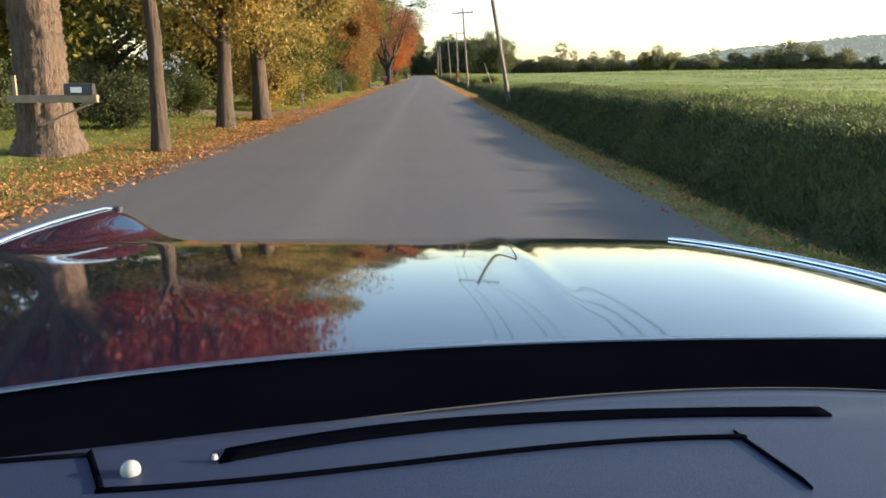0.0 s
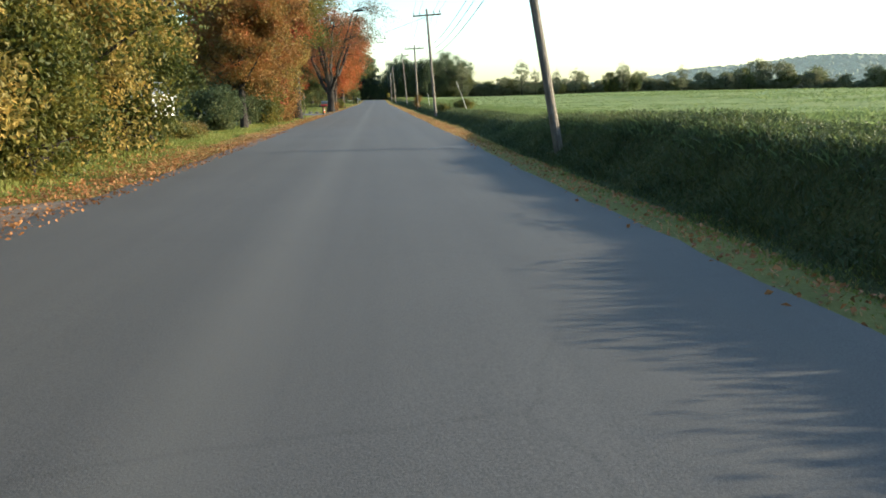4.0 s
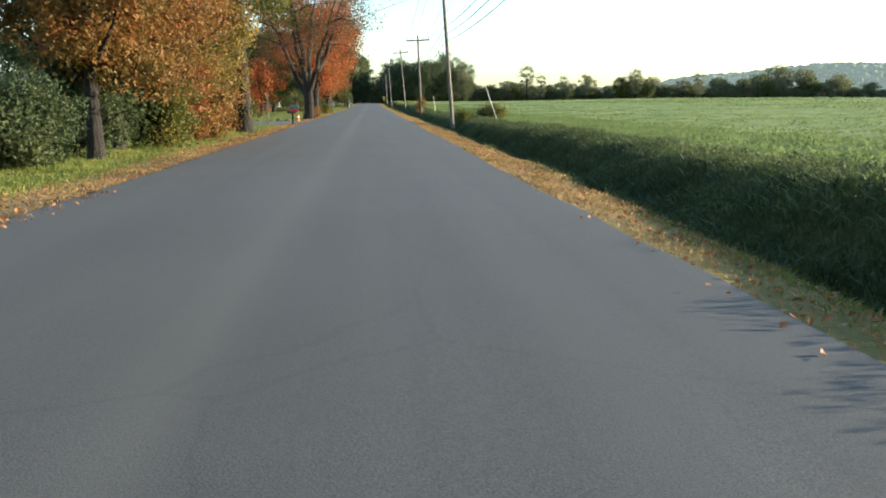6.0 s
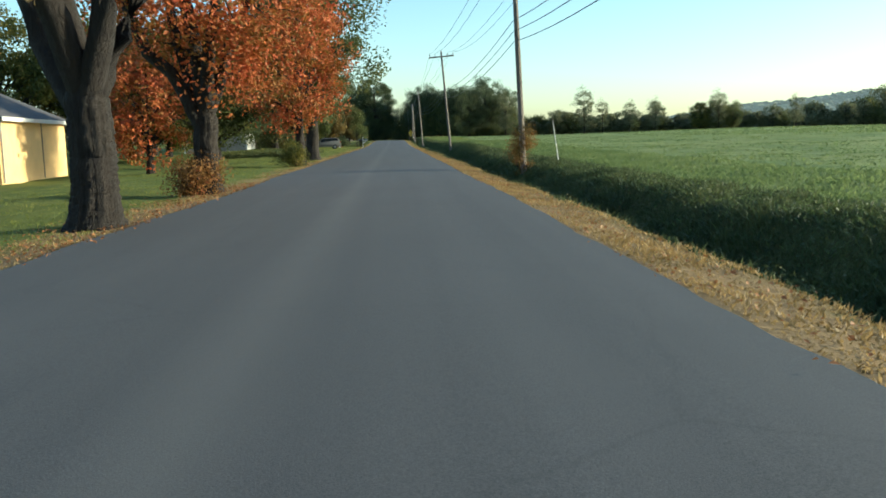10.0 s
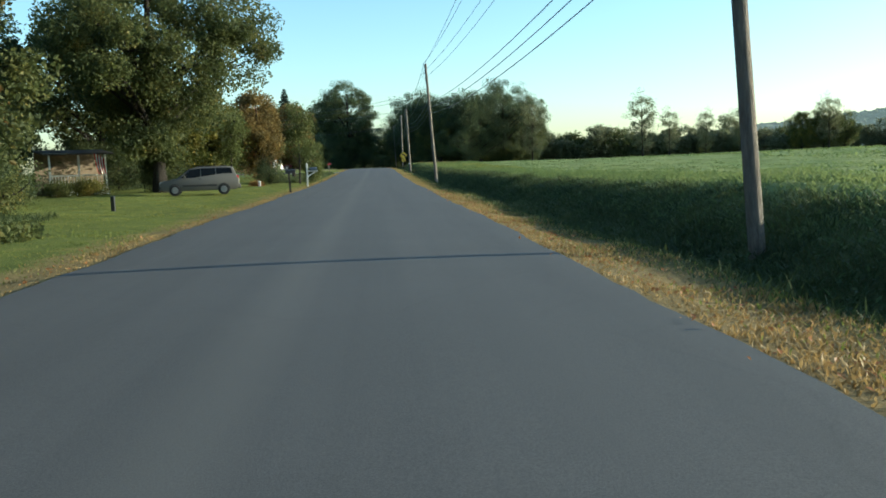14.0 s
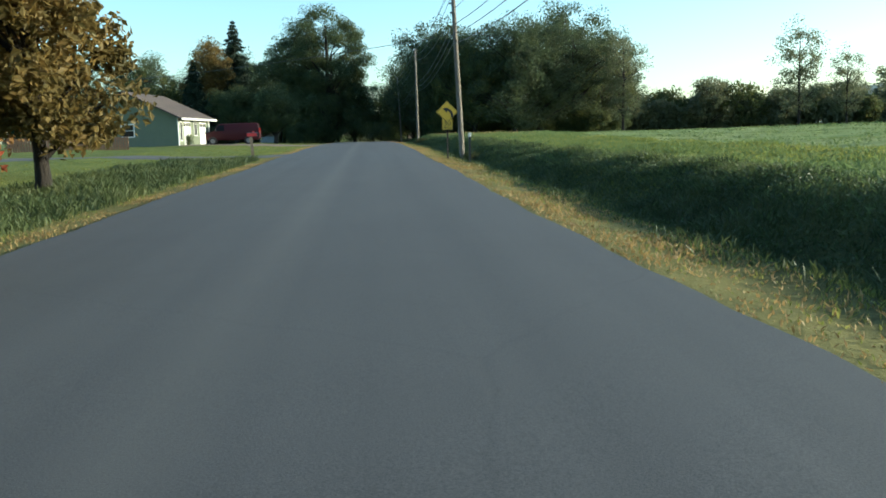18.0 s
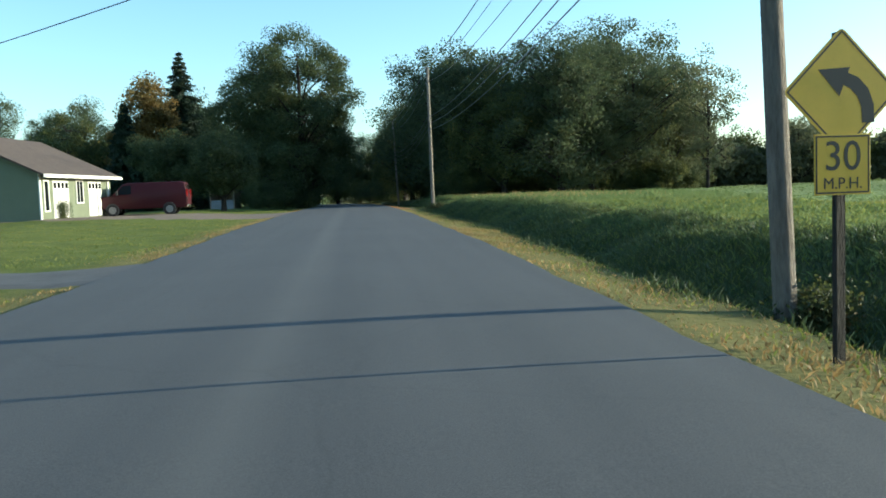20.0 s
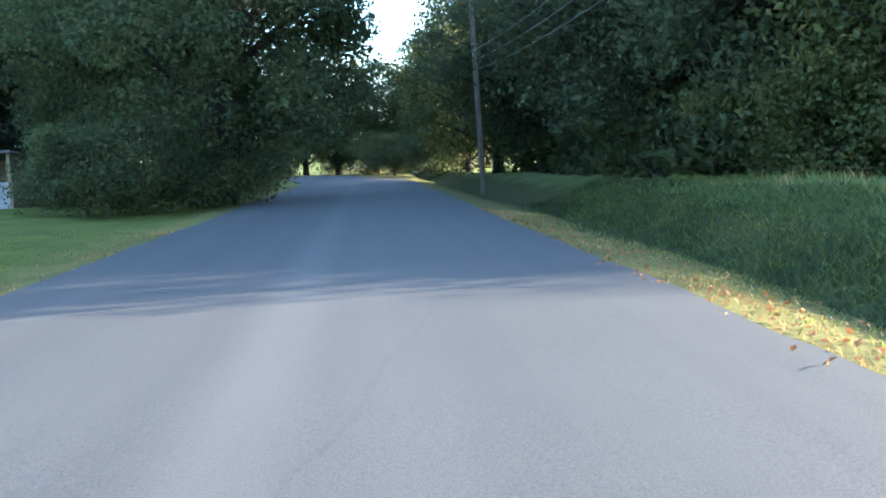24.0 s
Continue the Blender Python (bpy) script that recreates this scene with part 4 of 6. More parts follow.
scatter("verge_grass", "short dry verge grass on the left road edge", STRAW, 110000, -5.5, -4.15, 2, 345, 0.07, 0.010, 201, 0.6, lambda x, y: turf(x, y) * np.where((y > 128) & (x < -4.9), 0.2, 1.0))
scatter("lawn", "mown green lawn grass beside the road", LAWN, 210000, -14, -4.7, 4, 345, 0.075, 0.010, 202, 0.5, lambda x, y: off_drives(x, y) * np.clip(1.25 - (-4.7 - x) / 11, 0.1, 1))
scatter("shoulder_grass", "straw-coloured dry grass on the right shoulder", STRAW, 230000, 2.6, 4.5, 2, 345, 0.085, 0.011, 203, 0.6, lambda x, y: np.where((y < 54) | (y > 292) & (y < 321), 0.25, 1.0) * np.clip(0.55 + 0.2 * np.sin(y * 0.21 + np.sin(y * 0.05) * 3) + 0.3 * ((y > 60) & (y < 180)) - 0.15 * (y > 180) - np.clip(x - 3.7, 0, 1) * 0.6, 0.1, 1))
scatter("verge_turf", "short green grass before the ditch", LAWN, 26000, 2.9, 4.4, 2, 58, 0.08, 0.010, 218, 0.55, lambda x, y: np.clip((x - 2.8) * 1.2, 0.1, 1))
scatter("shoulder_turf", "short green grass on the right shoulder", LAWN, 70000, 2.75, 5.0, 165, 345, 0.08, 0.010, 216, 0.55, lambda x, y: np.clip((x - 2.7) * 0.6, 0.1, 0.9))
scatter("meadow_grass", "soft pale green grass on the bank", LAWN, 130000, 4.6, 14, 252, 348, 0.17, 0.014, 217, 0.6, None)
scatter("shoulder_weeds", "green weeds between the shoulder and the ditch", WEED, 90000, 3.5, 5.2, 2, 345, 0.17, 0.012, 204, 0.45, lambda x, y: np.clip((x - 3.45) * 0.8 + 0.2 * np.sin(y * 0.8), 0, 1))
def bank_on(x, y):
    return x > np.interp(y, [0, 55, 66, 100, 110, 160, 180, 250, 275, 400], [4.15, 4.15, 4.4, 4.3, 4.1, 4.2, 4.85, 4.85, 4.5, 4.5])


scatter("ditch_grass", "tall weedy grass on the ditch bank", WEED, 380000, 3.8, 7.2, 2, 350, 0.24, 0.010, 205, 0.6, lambda x, y: np.where(bank_on(x, y), 1.0, 0.05), category="weeds")


def broad_weeds():
    """Broad-leaved weeds: small leaves in low mounds over the bank."""
    rng = np.random.default_rng(215)
    n = 150000
    x, y = rng.uniform(3.95, 6.6, n), rng.uniform(2, 262, n)
    mound = np.clip(0.5 + 0.5 * np.sin(x * 2.7 + 1.7 * np.sin(y * 0.9)) * np.sin(y * 2.1 + x), 0, 1)
    ok = bank_on(x, y) & (rng.random(n) < 0.35 + 0.65 * mound)
    x, y, mound = x[ok], y[ok], mound[ok]
    z = land_z(x, y) + rng.random(len(x)) ** 0.6 * (0.06 + 0.26 * mound)
    v, f = leaf_arrays(np.stack([x, y, z], 1), rng.uniform(0.035, 0.08, len(x)), rng, up=0.8)
    tagged(quick("ditch_weeds", v, f, WEED), "dense broad-leaved weeds on the ditch bank", "weeds", kind="stuff")


broad_weeds()


def garden():
    """Rows of low leafy vegetables along the lawn."""
    rng = np.random.default_rng(211)
    n = 60000
    x, y = rng.uniform(-14, -7.2, n), rng.uniform(171, 192, n)
    row = np.abs(np.sin(x * math.pi / 0.9))
    ok = rng.random(n) < row ** 1.5
    x, y, row = x[ok], y[ok], row[ok]
    z = land_z(x, y) + rng.random(len(x)) * 0.42 * row
    v, f = leaf_arrays(np.stack([x, y, z], 1), rng.uniform(0.07, 0.17, len(x)), rng, up=1.0, narrow=0.8)
    tagged(quick("garden_rows", v, f, LEAF_GREEN), "low leafy garden rows beside the lawn", "garden", kind="stuff")


garden()
scatter("crop_edge", "dense leafy green crop at the field edge", CROP, 300000, 4.9, 13.0, 2, 345, 0.17, 0.020, 206, 0.8, lambda x, y: np.where((x > 5.8) | (y < 60), np.clip(1.2 - (x - 5.6) / 9, 0.25, 1), 0.1), "crop", 0.0)
scatter("crop", "green crop rows across the wide field", CROP, 190000, 12, 50, 2, 350, 0.13, 0.045, 207, 0.9, lambda x, y: np.clip(1.1 - (x - 12) / 45, 0.2, 1), "crop", 0.05)
scatter("far_crop", "green crop far out in the field", CROP, 60000, 48, 150, 20, 350, 0.3, 0.12, 208, 0.8, None, "crop", 0.05)
scatter("end_grass", "tall pale grass at the wood's edge", CROP, 40000, 6.0, 16, 296, 344, 0.30, 0.014, 209, 0.45)
scatter("seed_heads", "pale seed heads of tall grass on the bank", STRAW, 2600, 6.8, 13, 300, 343, 0.42, 0.010, 219, 0.35)
scatter("roadside_weeds", "rough weeds under the roadside trees", LAWN, 60000, -10, -5.4, 38, 96, 0.16, 0.012, 210, 0.4, lambda x, y: np.where((y > 53) & (y < 66) | (x < -6.2), 1.0, 0.25))
scatter("rough_grass", "uncut grass behind the lawn edge", WEED, 12000, -15, -9.5, 188, 199, 0.26, 0.014, 212, 0.5)
scatter("long_grass", "long grass in the left ditch", WEED, 26000, -9, -5.0, 244, 276, 0.3, 0.014, 213, 0.45)


def fallen(name, n, xlo, xhi, ylo, yhi, seed, bias):
    rng = np.random.default_rng(seed)
    x, y = rng.uniform(xlo, xhi, n), rng.uniform(ylo, yhi, n)
    k = rng.random(n) < bias(x, y)
    x, y = x[k], y[k]
    on = (x > EDGE_L) & (x < EDGE_R)
    z = np.where(on, road_z(y) - 0.01, land_z(x, y)) + rng.uniform(0.01, 0.05, len(x))
    v, f = leaf_arrays(np.stack([x, y, z], 1), rng.uniform(0.03, 0.075, len(x)), rng, up=2.2, narrow=0.75)
    tagged(quick(name, v, f, FALLEN), "drifts of fallen orange and tan leaves", "fallen leaves", kind="stuff")


fallen("fallen_leaves", 60000, -8.6, -3.7, 6, 60, 221, lambda x, y: np.clip(1 - np.abs(x + 5.0) / 2.6, 0.03, 1) * np.clip(1.4 - y / 60, 0.3, 1))
fallen("fallen_leaves", 26000, -6.5, -3.9, 60, 130, 222, lambda x, y: np.clip(1 - np.abs(x + 4.7) / 1.4, 0.03, 1) * 0.45 * np.where((y > 101) & (y < 112), 0.2, 1.0))
fallen("fallen_leaves", 56000, 2.2, 4.4, 4, 260, 223, lambda x, y: np.clip(1 - np.abs(x - 3.1) / 0.8, 0.0, 1) * np.where(y < 100, 0.8, 0.3) * (y < 215))
fallen("fallen_leaves", 1800, -6.5, -4.0, 130, 200, 224, lambda x, y: np.clip(1 - np.abs(x + 4.6) / 1.0, 0.02, 1) * 0.6)

fallen("fallen_leaves", 2600, 2.3, 3.9, 319, 346, 225, lambda x, y: np.clip(1 - np.abs(x - 3.0) / 0.9, 0.0, 1) * 0.8)


def drive(name, label, x0, x1, y0, y1, material, fan=1.2):
    """A side drive, laid over the land, splayed at its mouth."""
    n, m = 26, 9
    xs = np.linspace(x0, x1, n)
    vs = []
    for x in xs:
        t = max(0.0, 1 - abs(x0 - x) / 2.2)
        a, b = y0 - fan * t * t, y1 + fan * t * t
        for j in range(m):
            y = a + (b - a) * j / (m - 1)
            vs.append((x, y, lz(x, y) + 0.035 - (0.06 if j in (0, m - 1) else 0)))
    i, j = np.meshgrid(np.arange(n - 1), np.arange(m - 1), indexing="ij")
    f = np.stack([i * m + j, (i + 1) * m + j, (i + 1) * m + j + 1, i * m + j + 1], -1).reshape(-1, 4)
    tagged(quick(name, np.array(vs), f, material, smooth=True), label, "drive", kind="structure")


drive("drive_1", "gravel drive strewn with leaves", -4.0, -16, 34, 37, GRAVEL)
drive("drive_2", "old asphalt drive to the barn", -4.0, -22, 102.5, 107.2, DRIVE)
drive("lawn_strip", "narrow dark strip across the lawn", -4.0, -30, 279.8, 282.8, DRIVE, 0.6)
# The entrance takes the dark drive surface to paint in the shade over it.
drive("drive_5", "short worn patch at the field entrance, darkened for the shade there", 2.4, 4.3, 322.2, 325.4, DRIVE, 0.5)
drive("drive_4", "wide gravel forecourt of the garage", -4.0, -24, 311.5, 325, GRAVEL)

# ================= buildings =================
def gable_house(name, m, L, W, eave, ridge, wall_m, roof_m, label, category, over=0.35, clap=0.0, rows_m=None):
    """Walls L along local y and W along local x, ridge along y; front face is +x. Roof slabs with overhang."""
    th = thing(name, m, label, category)
    t = 0.15
    part("wall", boxes((-t, 0, -0.4, 0, L, eave)), wall_m, th)
    part("wall", boxes((-W, 0, -0.4, -W + t, L, eave)), wall_m, th)
    for y0 in (0.0, L - t):
        pts = [(-W + t, -0.4), (-t, -0.4), (-t, eave), (-W / 2, ridge - 0.02), (-W + t, eave)]
        part("gable_wall", prism(pts, "y", y0 + 0.003, y0 + t - 0.003), rows_m or wall_m, th)
    s = (ridge - eave) / (W / 2)
    for sg in (1, -1):
        e = -W / 2 + sg * (W / 2 + over)
        ez = eave - s * over
        pts = [(-W / 2, ridge + 0.12), (e, ez + 0.12), (e, ez), (-W / 2, ridge)]
        part("roof", prism(pts, "y", -over, L + over), roof_m, th)
        part("fascia", boxes((e - 0.02 if sg > 0 else e - 0.025, -over, ez - 0.06, e + 0.025 if sg > 0 else e + 0.02, L + over, ez + 0.13)), WHITE_PAINT, th)
    if clap:
        for k in range(int(eave / clap)):
            z = 0.1 + k * clap
            part("siding_board", boxes((0.002, 0.0, z, 0.022, L, z + clap - 0.015)), wall_m, th)
    return th


def opening(th, y0, y1, z0, z1, pane=DARK_GLASS, frame=WHITE_PAINT, name="window", x=0.0, bars=(1, 1)):
    w = part(name, boxes((x + 0.005, y0, z0, x + 0.05, y1, z1)), pane, th)
    f = 0.08
    fr = boxes((x + 0.03, y0 - f, z0 - f, x + 0.075, y0, z1 + f), (x + 0.03, y1, z0 - f, x + 0.075, y1 + f, z1 + f),
               (x + 0.03, y0, z1, x + 0.075, y1, z1 + f), (x + 0.03, y0, z0 - f, x + 0.075, y1, z0))
    part(name + "_frame", fr, frame, w)
    for k in range(1, bars[0] + 1):
        if bars[0] > 1 or bars[1] > 1:
            yy = y0 + (y1 - y0) * k / (bars[0] + 1)
            part("glazing_bar", boxes((x + 0.045, yy - 0.02, z0, x + 0.07, yy + 0.02, z1)), frame, w)
    return w


def panel_door(th, y0, y1, z0, z1, panes=True):
    d = part("door", boxes((0.005, y0, z0, 0.06, y1, z1)), WHITE_PAINT, th)
    n = 4
    for r in range(n):
        za, zb = z0 + (z1 - z0) * r / n, z0 + (z1 - z0) * (r + 1) / n
        if r == n - 1 and panes:
            for k in range(4):
                a = y0 + (y1 - y0) * (k + 0.15) / 4
                b = y0 + (y1 - y0) * (k + 0.85) / 4
                part("door_pane", boxes((0.055, a, za + 0.1, 0.068, b, zb - 0.1)), DARK_GLASS, d)
        else:
            part("door_panel", boxes((0.055, y0 + 0.06, za + 0.03, 0.075, y1 - 0.06, zb - 0.03), bevel=0.008), WHITE_PAINT, d)
    return d


# the barn: cream block with a low tin-roofed range in front of it
BX, BY = -17.6, 141.6
# Grey gables: the shade on the barn's end is put into their colour.
barn = gable_house("barn", pose(BX, BY, lz(BX, BY) + 0.05, 0, 0, 5.4), 10.5, 9.0, 3.0, 5.0, CREAM_WALL, SLATE_ROOF, "cream-walled barn with dark shingle roof", "barn", rows_m=GREY_WALL)
part("door_seam", boxes((0.004, 6.2, 0.0, 0.03, 6.32, 2.9)), OLD_WOOD, barn)
part("downpipe", boxes((0.03, 0.15, 0.0, 0.11, 0.23, 2.9), bevel=0.02), GREY_METAL, barn)
LX, LY = -17.4, 129.8
shed = thing("open_shed", pose(LX, LY, lz(LX, LY) + 0.03, 0, 0, 3), "low open-fronted grey shed with tin roof against the barn", "shed")
part("roof", prism([(0.5, 1.95), (0.5, 2.03), (-4.2, 3.55), (-9.0, 2.2), (-9.0, 2.1), (-4.2, 3.45)], "y", -0.3, 11.6), TIN_ROOF, shed)
for k in range(12):
    y = -0.2 + k * 1.05
    part("roof_rib", prism([(0.5, 2.03), (0.5, 2.06), (-4.15, 3.56), (-4.15, 3.53)], "y", y, y + 0.05), TIN_ROOF, shed)
part("gable_wall", prism([(0.2, -0.6), (0.2, 2.0), (-4.2, 3.42), (-8.8, 2.1), (-8.8, -0.6)], "y", 0.0, 0.14), GREY_WALL, shed)
part("back_wall", boxes((-8.8, 0.14, -0.3, -8.66, 11.4, 2.1)), GREY_WALL, shed)
part("inner_wall", boxes((-2.6, 0.16, -0.3, -2.5, 11.4, 2.8)), OLD_WOOD, shed)
part("white_door", boxes((0.12, 0.25, 0.0, 0.2, 2.5, 1.95), bevel=0.01), WHITE_PAINT, shed, "white sliding door")
for k in range(6):
    y = 3.0 + k * 1.6
    part("post", boxes((0.05, y, -0.2, 0.2, y + 0.15, 2.0), bevel=0.012), OLD_WOOD, shed)
part("fascia", boxes((0.44, -0.3, 1.86, 0.49, 11.6, 1.98)), WHITE_PAINT, shed)
rj = random.Random(4)
for k in range(9):
    y = LY + 3.2 + k * 0.95
    x = LX - 0.9 - rj.random() * 0.8
    h = rj.uniform(0.4, 1.1)
    ob = thing("storage_crate", pose(x, y, lz(x, y), 0, 0, rj.uniform(-20, 20)), "weathered crate stored under the open shed", "crate", "clutter in the shed")
    part("crate_body", boxes((-0.35, -0.35, 0, 0.35, 0.35, h), bevel=0.02), rj.choice([OLD_WOOD, GREY_WALL, WHITE_PAINT]), ob)
    part("crate_lid", boxes((-0.38, -0.38, h + 0.002, 0.38, 0.38, h + 0.05), bevel=0.01), OLD_WOOD, ob)
yl = thing("yard_light_pole", pose(-15.3, 123.5, lz(-15.3, 123.5), 0, -1, 0), "slim grey yard light pole before the shed", "light pole")
v, f = tube_arrays([(0, 0, -0.2), (0, 0, 2.2), (0, 0, 4.6), (0, 0, 4.62)], [0.085, 0.075, 0.06, 0.01], 10)
quick("pole", v, f, POLE_WOOD, yl, smooth=True)
part("lamp_arm", boxes((-0.02, -0.02, 4.35, 0.5, 0.02, 4.39)), GREY_METAL, yl)
bm = bmesh.new()
disc(bm, (0.5, 0, 4.30), 0.05, 0.14, "z", 12, 0.14)
part("lamp_head", bm, GREY_METAL, yl)

# white house, small shed and clipped evergreens across the first lawn
wh = gable_house("white_house", pose(-28.8, 112.0, lz(-28.8, 112), 0, 0, 8), 9.0, 7.0, 5.0, 7.4, WHITE_PAINT, SLATE_ROOF, "white two-storey farmhouse beyond the lawn", "house")
for z0 in (0.9, 3.4):
    for y0 in (1.2, 4.0, 6.8):
        opening(wh, y0, y0 + 0.9, z0, z0 + 1.4, bars=(1, 2))
for z0 in (0.9, 3.4):
    w = part("window", boxes((-4.6, -0.04, z0, -3.6, 0.0, z0 + 1.4)), DARK_GLASS, wh)
    part("window_frame", boxes((-4.7, -0.05, z0 - 0.1, -4.6, 0.01, z0 + 1.5), (-3.6, -0.05, z0 - 0.1, -3.5, 0.01, z0 + 1.5), (-4.6, -0.05, z0 + 1.4, -3.6, 0.01, z0 + 1.5), (-4.6, -0.05, z0 - 0.1, -3.6, 0.01, z0)), WHITE_PAINT, w)
ws = gable_house("garden_shed", pose(-19.4, 99.5, lz(-19.4, 99.5) + 0.1, 0, 0, -52), 2.4, 3.6, 1.75, 2.75, WHITE_PAINT, TIN_ROOF, "small white garden shed with tin roof", "shed", over=0.15)
part("door", boxes((-2.25, -0.05, 0.0, -1.35, 0.0, 1.6), bevel=0.01), OLD_WOOD, ws)
for k, (x, y, h) in enumerate([(-24.5, 104.5, 3.4), (-23.2, 104.0, 3.5)]):
    tree("arborvitae", x, y, h, 0.7, 0.06, LEAF_NEEDLE, "clipped columnar evergreen by the house", 5000, 0.10, 0.02, 120 + k, shape="column", category="shrub", clumps=90)
# garage with white wall beyond the garden
# Gable ends coloured grey for the side turned from the sun.
gg = gable_house("garage", pose(-15.4, 193.6, lz(-15.4, 193.6), 0, 0, 4), 9.0, 6.5, 2.3, 3.9, WHITE_PAINT, TIN_ROOF, "white garage with pale roof among the trees", "garage", rows_m=GREY_WALL)
panel_door(gg, 3.4, 5.9, 0.0, 2.0)
opening(gg, 6.9, 7.8, 0.9, 1.7)
# porch and white railing seen between the yard trees
po = thing("porch", pose(-17.4, 223.6, lz(-17.4, 223.6) - 0.1, 0, 0, 30), "white-railed wooden porch among the yard trees", "porch")
part("deck", boxes((-1.6, -1.2, 0.0, 1.6, 1.2, 0.42), bevel=0.01), OLD_WOOD, po)
for s in (-1.55, 0.0, 1.45):
    part("porch_post", boxes((s, -1.15, 0.422, s + 0.1, -1.05, 2.4), bevel=0.008), WHITE_PAINT, po)
part("rail", boxes((-1.45, -1.12, 1.2, 1.45, -1.06, 1.28)), WHITE_PAINT, po)
for k in range(18):
    part("baluster", boxes((-1.4 + k * 0.16, -1.11, 0.425, -1.36 + k * 0.16, -1.07, 1.2)), WHITE_PAINT, po)
part("skirt_board", boxes((-1.6, -1.235, 0.1, 1.6, -1.203, 0.40)), WHITE_PAINT, po)
part("porch_roof", prism([(-1.5, 2.403), (1.4, 2.65), (1.4, 2.75), (-1.5, 2.5)], "x", -1.9, 1.9), SLATE_ROOF, po)
part("back_wall", boxes((-1.9, 1.203, -0.1, 1.9, 1.35, 2.6)), OLD_WOOD, po)
# flag hanging from a leaning staff before the porch
fl = thing("flag", pose(-15.2, 220.7, lz(-15.2, 220.7), 0, 0, 20), "red and white striped flag hanging from a leaning staff", "flag")
part("staff", prism([(-0.02, -0.2), (0.02, -0.2), (-0.13, 2.3), (-0.17, 2.3)], "y", -0.02, 0.02), OLD_WOOD, fl)
for k in range(7):
    bm = bmesh.new()
    rows = []
    for i in range(9):
        v = i / 8
        a, b = -0.10 + k * 0.075, -0.10 + (k + 1) * 0.075
        rows.append([bm.verts.new((q * (1 - 0.25 * v) + 0.18 * v * v, 0.05 * math.sin(q * 22 + v * 2), 2.2 - 1.1 * v - 0.5 * max(q, 0) * (1 - v))) for q in (a, b)])
    for p, q in zip(rows, rows[1:]):
        bm.faces.new((p[0], p[1], q[1], q[0]))
    bmesh.ops.solidify(bm, geom=bm.faces[:], thickness=0.006)
    part("stripe", bm, TAIL_RED if k % 2 == 0 else WHITE_PAINT, fl)
# green house with garage doors
HX, HY = -16.6, 313.0
gh = gable_house("house", pose(HX, HY, lz(HX, HY), 0, 0, -6), 9.6, 9.0, 2.55, 4.7, GREEN_WALL, BROWN_ROOF, "low sage-green house with brown shingle roof and white doors", "house", over=0.55, clap=0.2, rows_m=GREEN_WALL)
opening(gh, 0.5, 0.95, 0.5, 2.05)
panel_door(gh, 1.5, 3.4, 0.05, 2.1)
opening(gh, 4.5, 5.3, 0.9, 2.1, bars=(1, 2))
panel_door(gh, 6.1, 8.0, 0.05, 2.1)
part("corner_post", boxes((-0.02, 8.9, 0, 0.12, 9.1, 2.5), bevel=0.01), WHITE_PAINT, gh)
part("corner_post", boxes((-0.02, -0.02, 0, 0.06, 0.14, 2.5), bevel=0.01), WHITE_PAINT, gh)
gw = part("gable_window", boxes((-4.9, -0.03, 0.9, -3.9, 0.0, 1.9)), DARK_GLASS, gh)
part("window_frame", boxes((-5.0, -0.05, 0.8, -4.9, -0.002, 2.0), (-3.9, -0.05, 0.8, -3.8, -0.002, 2.0), (-4.9, -0.05, 1.9, -3.9, -0.002, 2.0), (-4.9, -0.05, 0.8, -3.9, -0.002, 0.9), (-4.9, -0.045, 1.38, -3.9, -0.002, 1.43)), WHITE_PAINT, gw)
for k in range(10):
    part("gutter_bracket", boxes((0.50, 0.1 + k, 2.2, 0.60, 0.14 + k, 2.28)), WHITE_PAINT, gh)
part("gutter", boxes((0.52, -0.5, 2.24, 0.64, 10.1, 2.34), bevel=0.015), WHITE_PAINT, gh)
# picket fence before the house
fence = thing("board_fence", pose(-20.5, 301.5, lz(-20.5, 301.5), 0, 0, 0), "low red-brown board fence beside the house", "fence")
for k in range(46):
    x = 2.6 - k * 0.19
    part("picket", boxes((x, 0, lz(-20.5 + x, 301.5) - lz(-20.5, 301.5), x + 0.15, 0.025, lz(-20.5 + x, 301.5) - lz(-20.5, 301.5) + 1.0)), FENCE_WOOD, fence)
for z in (0.25, 0.75):
    part("rail", boxes((-6.2, 0.027, z, 2.75, 0.07, z + 0.08)), FENCE_WOOD, fence)
# dark shed at the wood's edge
ds = thing("wood_shed", pose(-13.7, 356.0, lz(-13.7, 356.0), 0, 0, -12), "small open-fronted shed with a pale half wall under the dark trees", "shed")
part("back_wall", boxes((-1.3, 1.9, -0.3, 1.3, 2.0, 1.7)), OLD_WOOD, ds)
for s in (-1, 1):
    part("side_wall", prism([(0.05, -0.3), (1.898, -0.3), (1.898, 1.68), (0.05, 1.88)], "x", s * 1.25 - 0.04, s * 1.25 + 0.04), OLD_WOOD, ds)
    part("corner_post", boxes((s * 1.25 - 0.06, -0.06, -0.3, s * 1.25 + 0.06, 0.045, 1.88), bevel=0.008), OLD_WOOD, ds)
for k in range(5):
    part("board", boxes((-1.185, -0.03, -0.02 + k * 0.19, 1.185, 0.01, 0.155 + k * 0.19), bevel=0.006), GREY_WALL, ds)
part("roof", prism([(-0.35, 1.93), (2.2, 1.66), (2.2, 1.74), (-0.35, 2.02)], "x", -1.55, 1.55), SLATE_ROOF, ds)

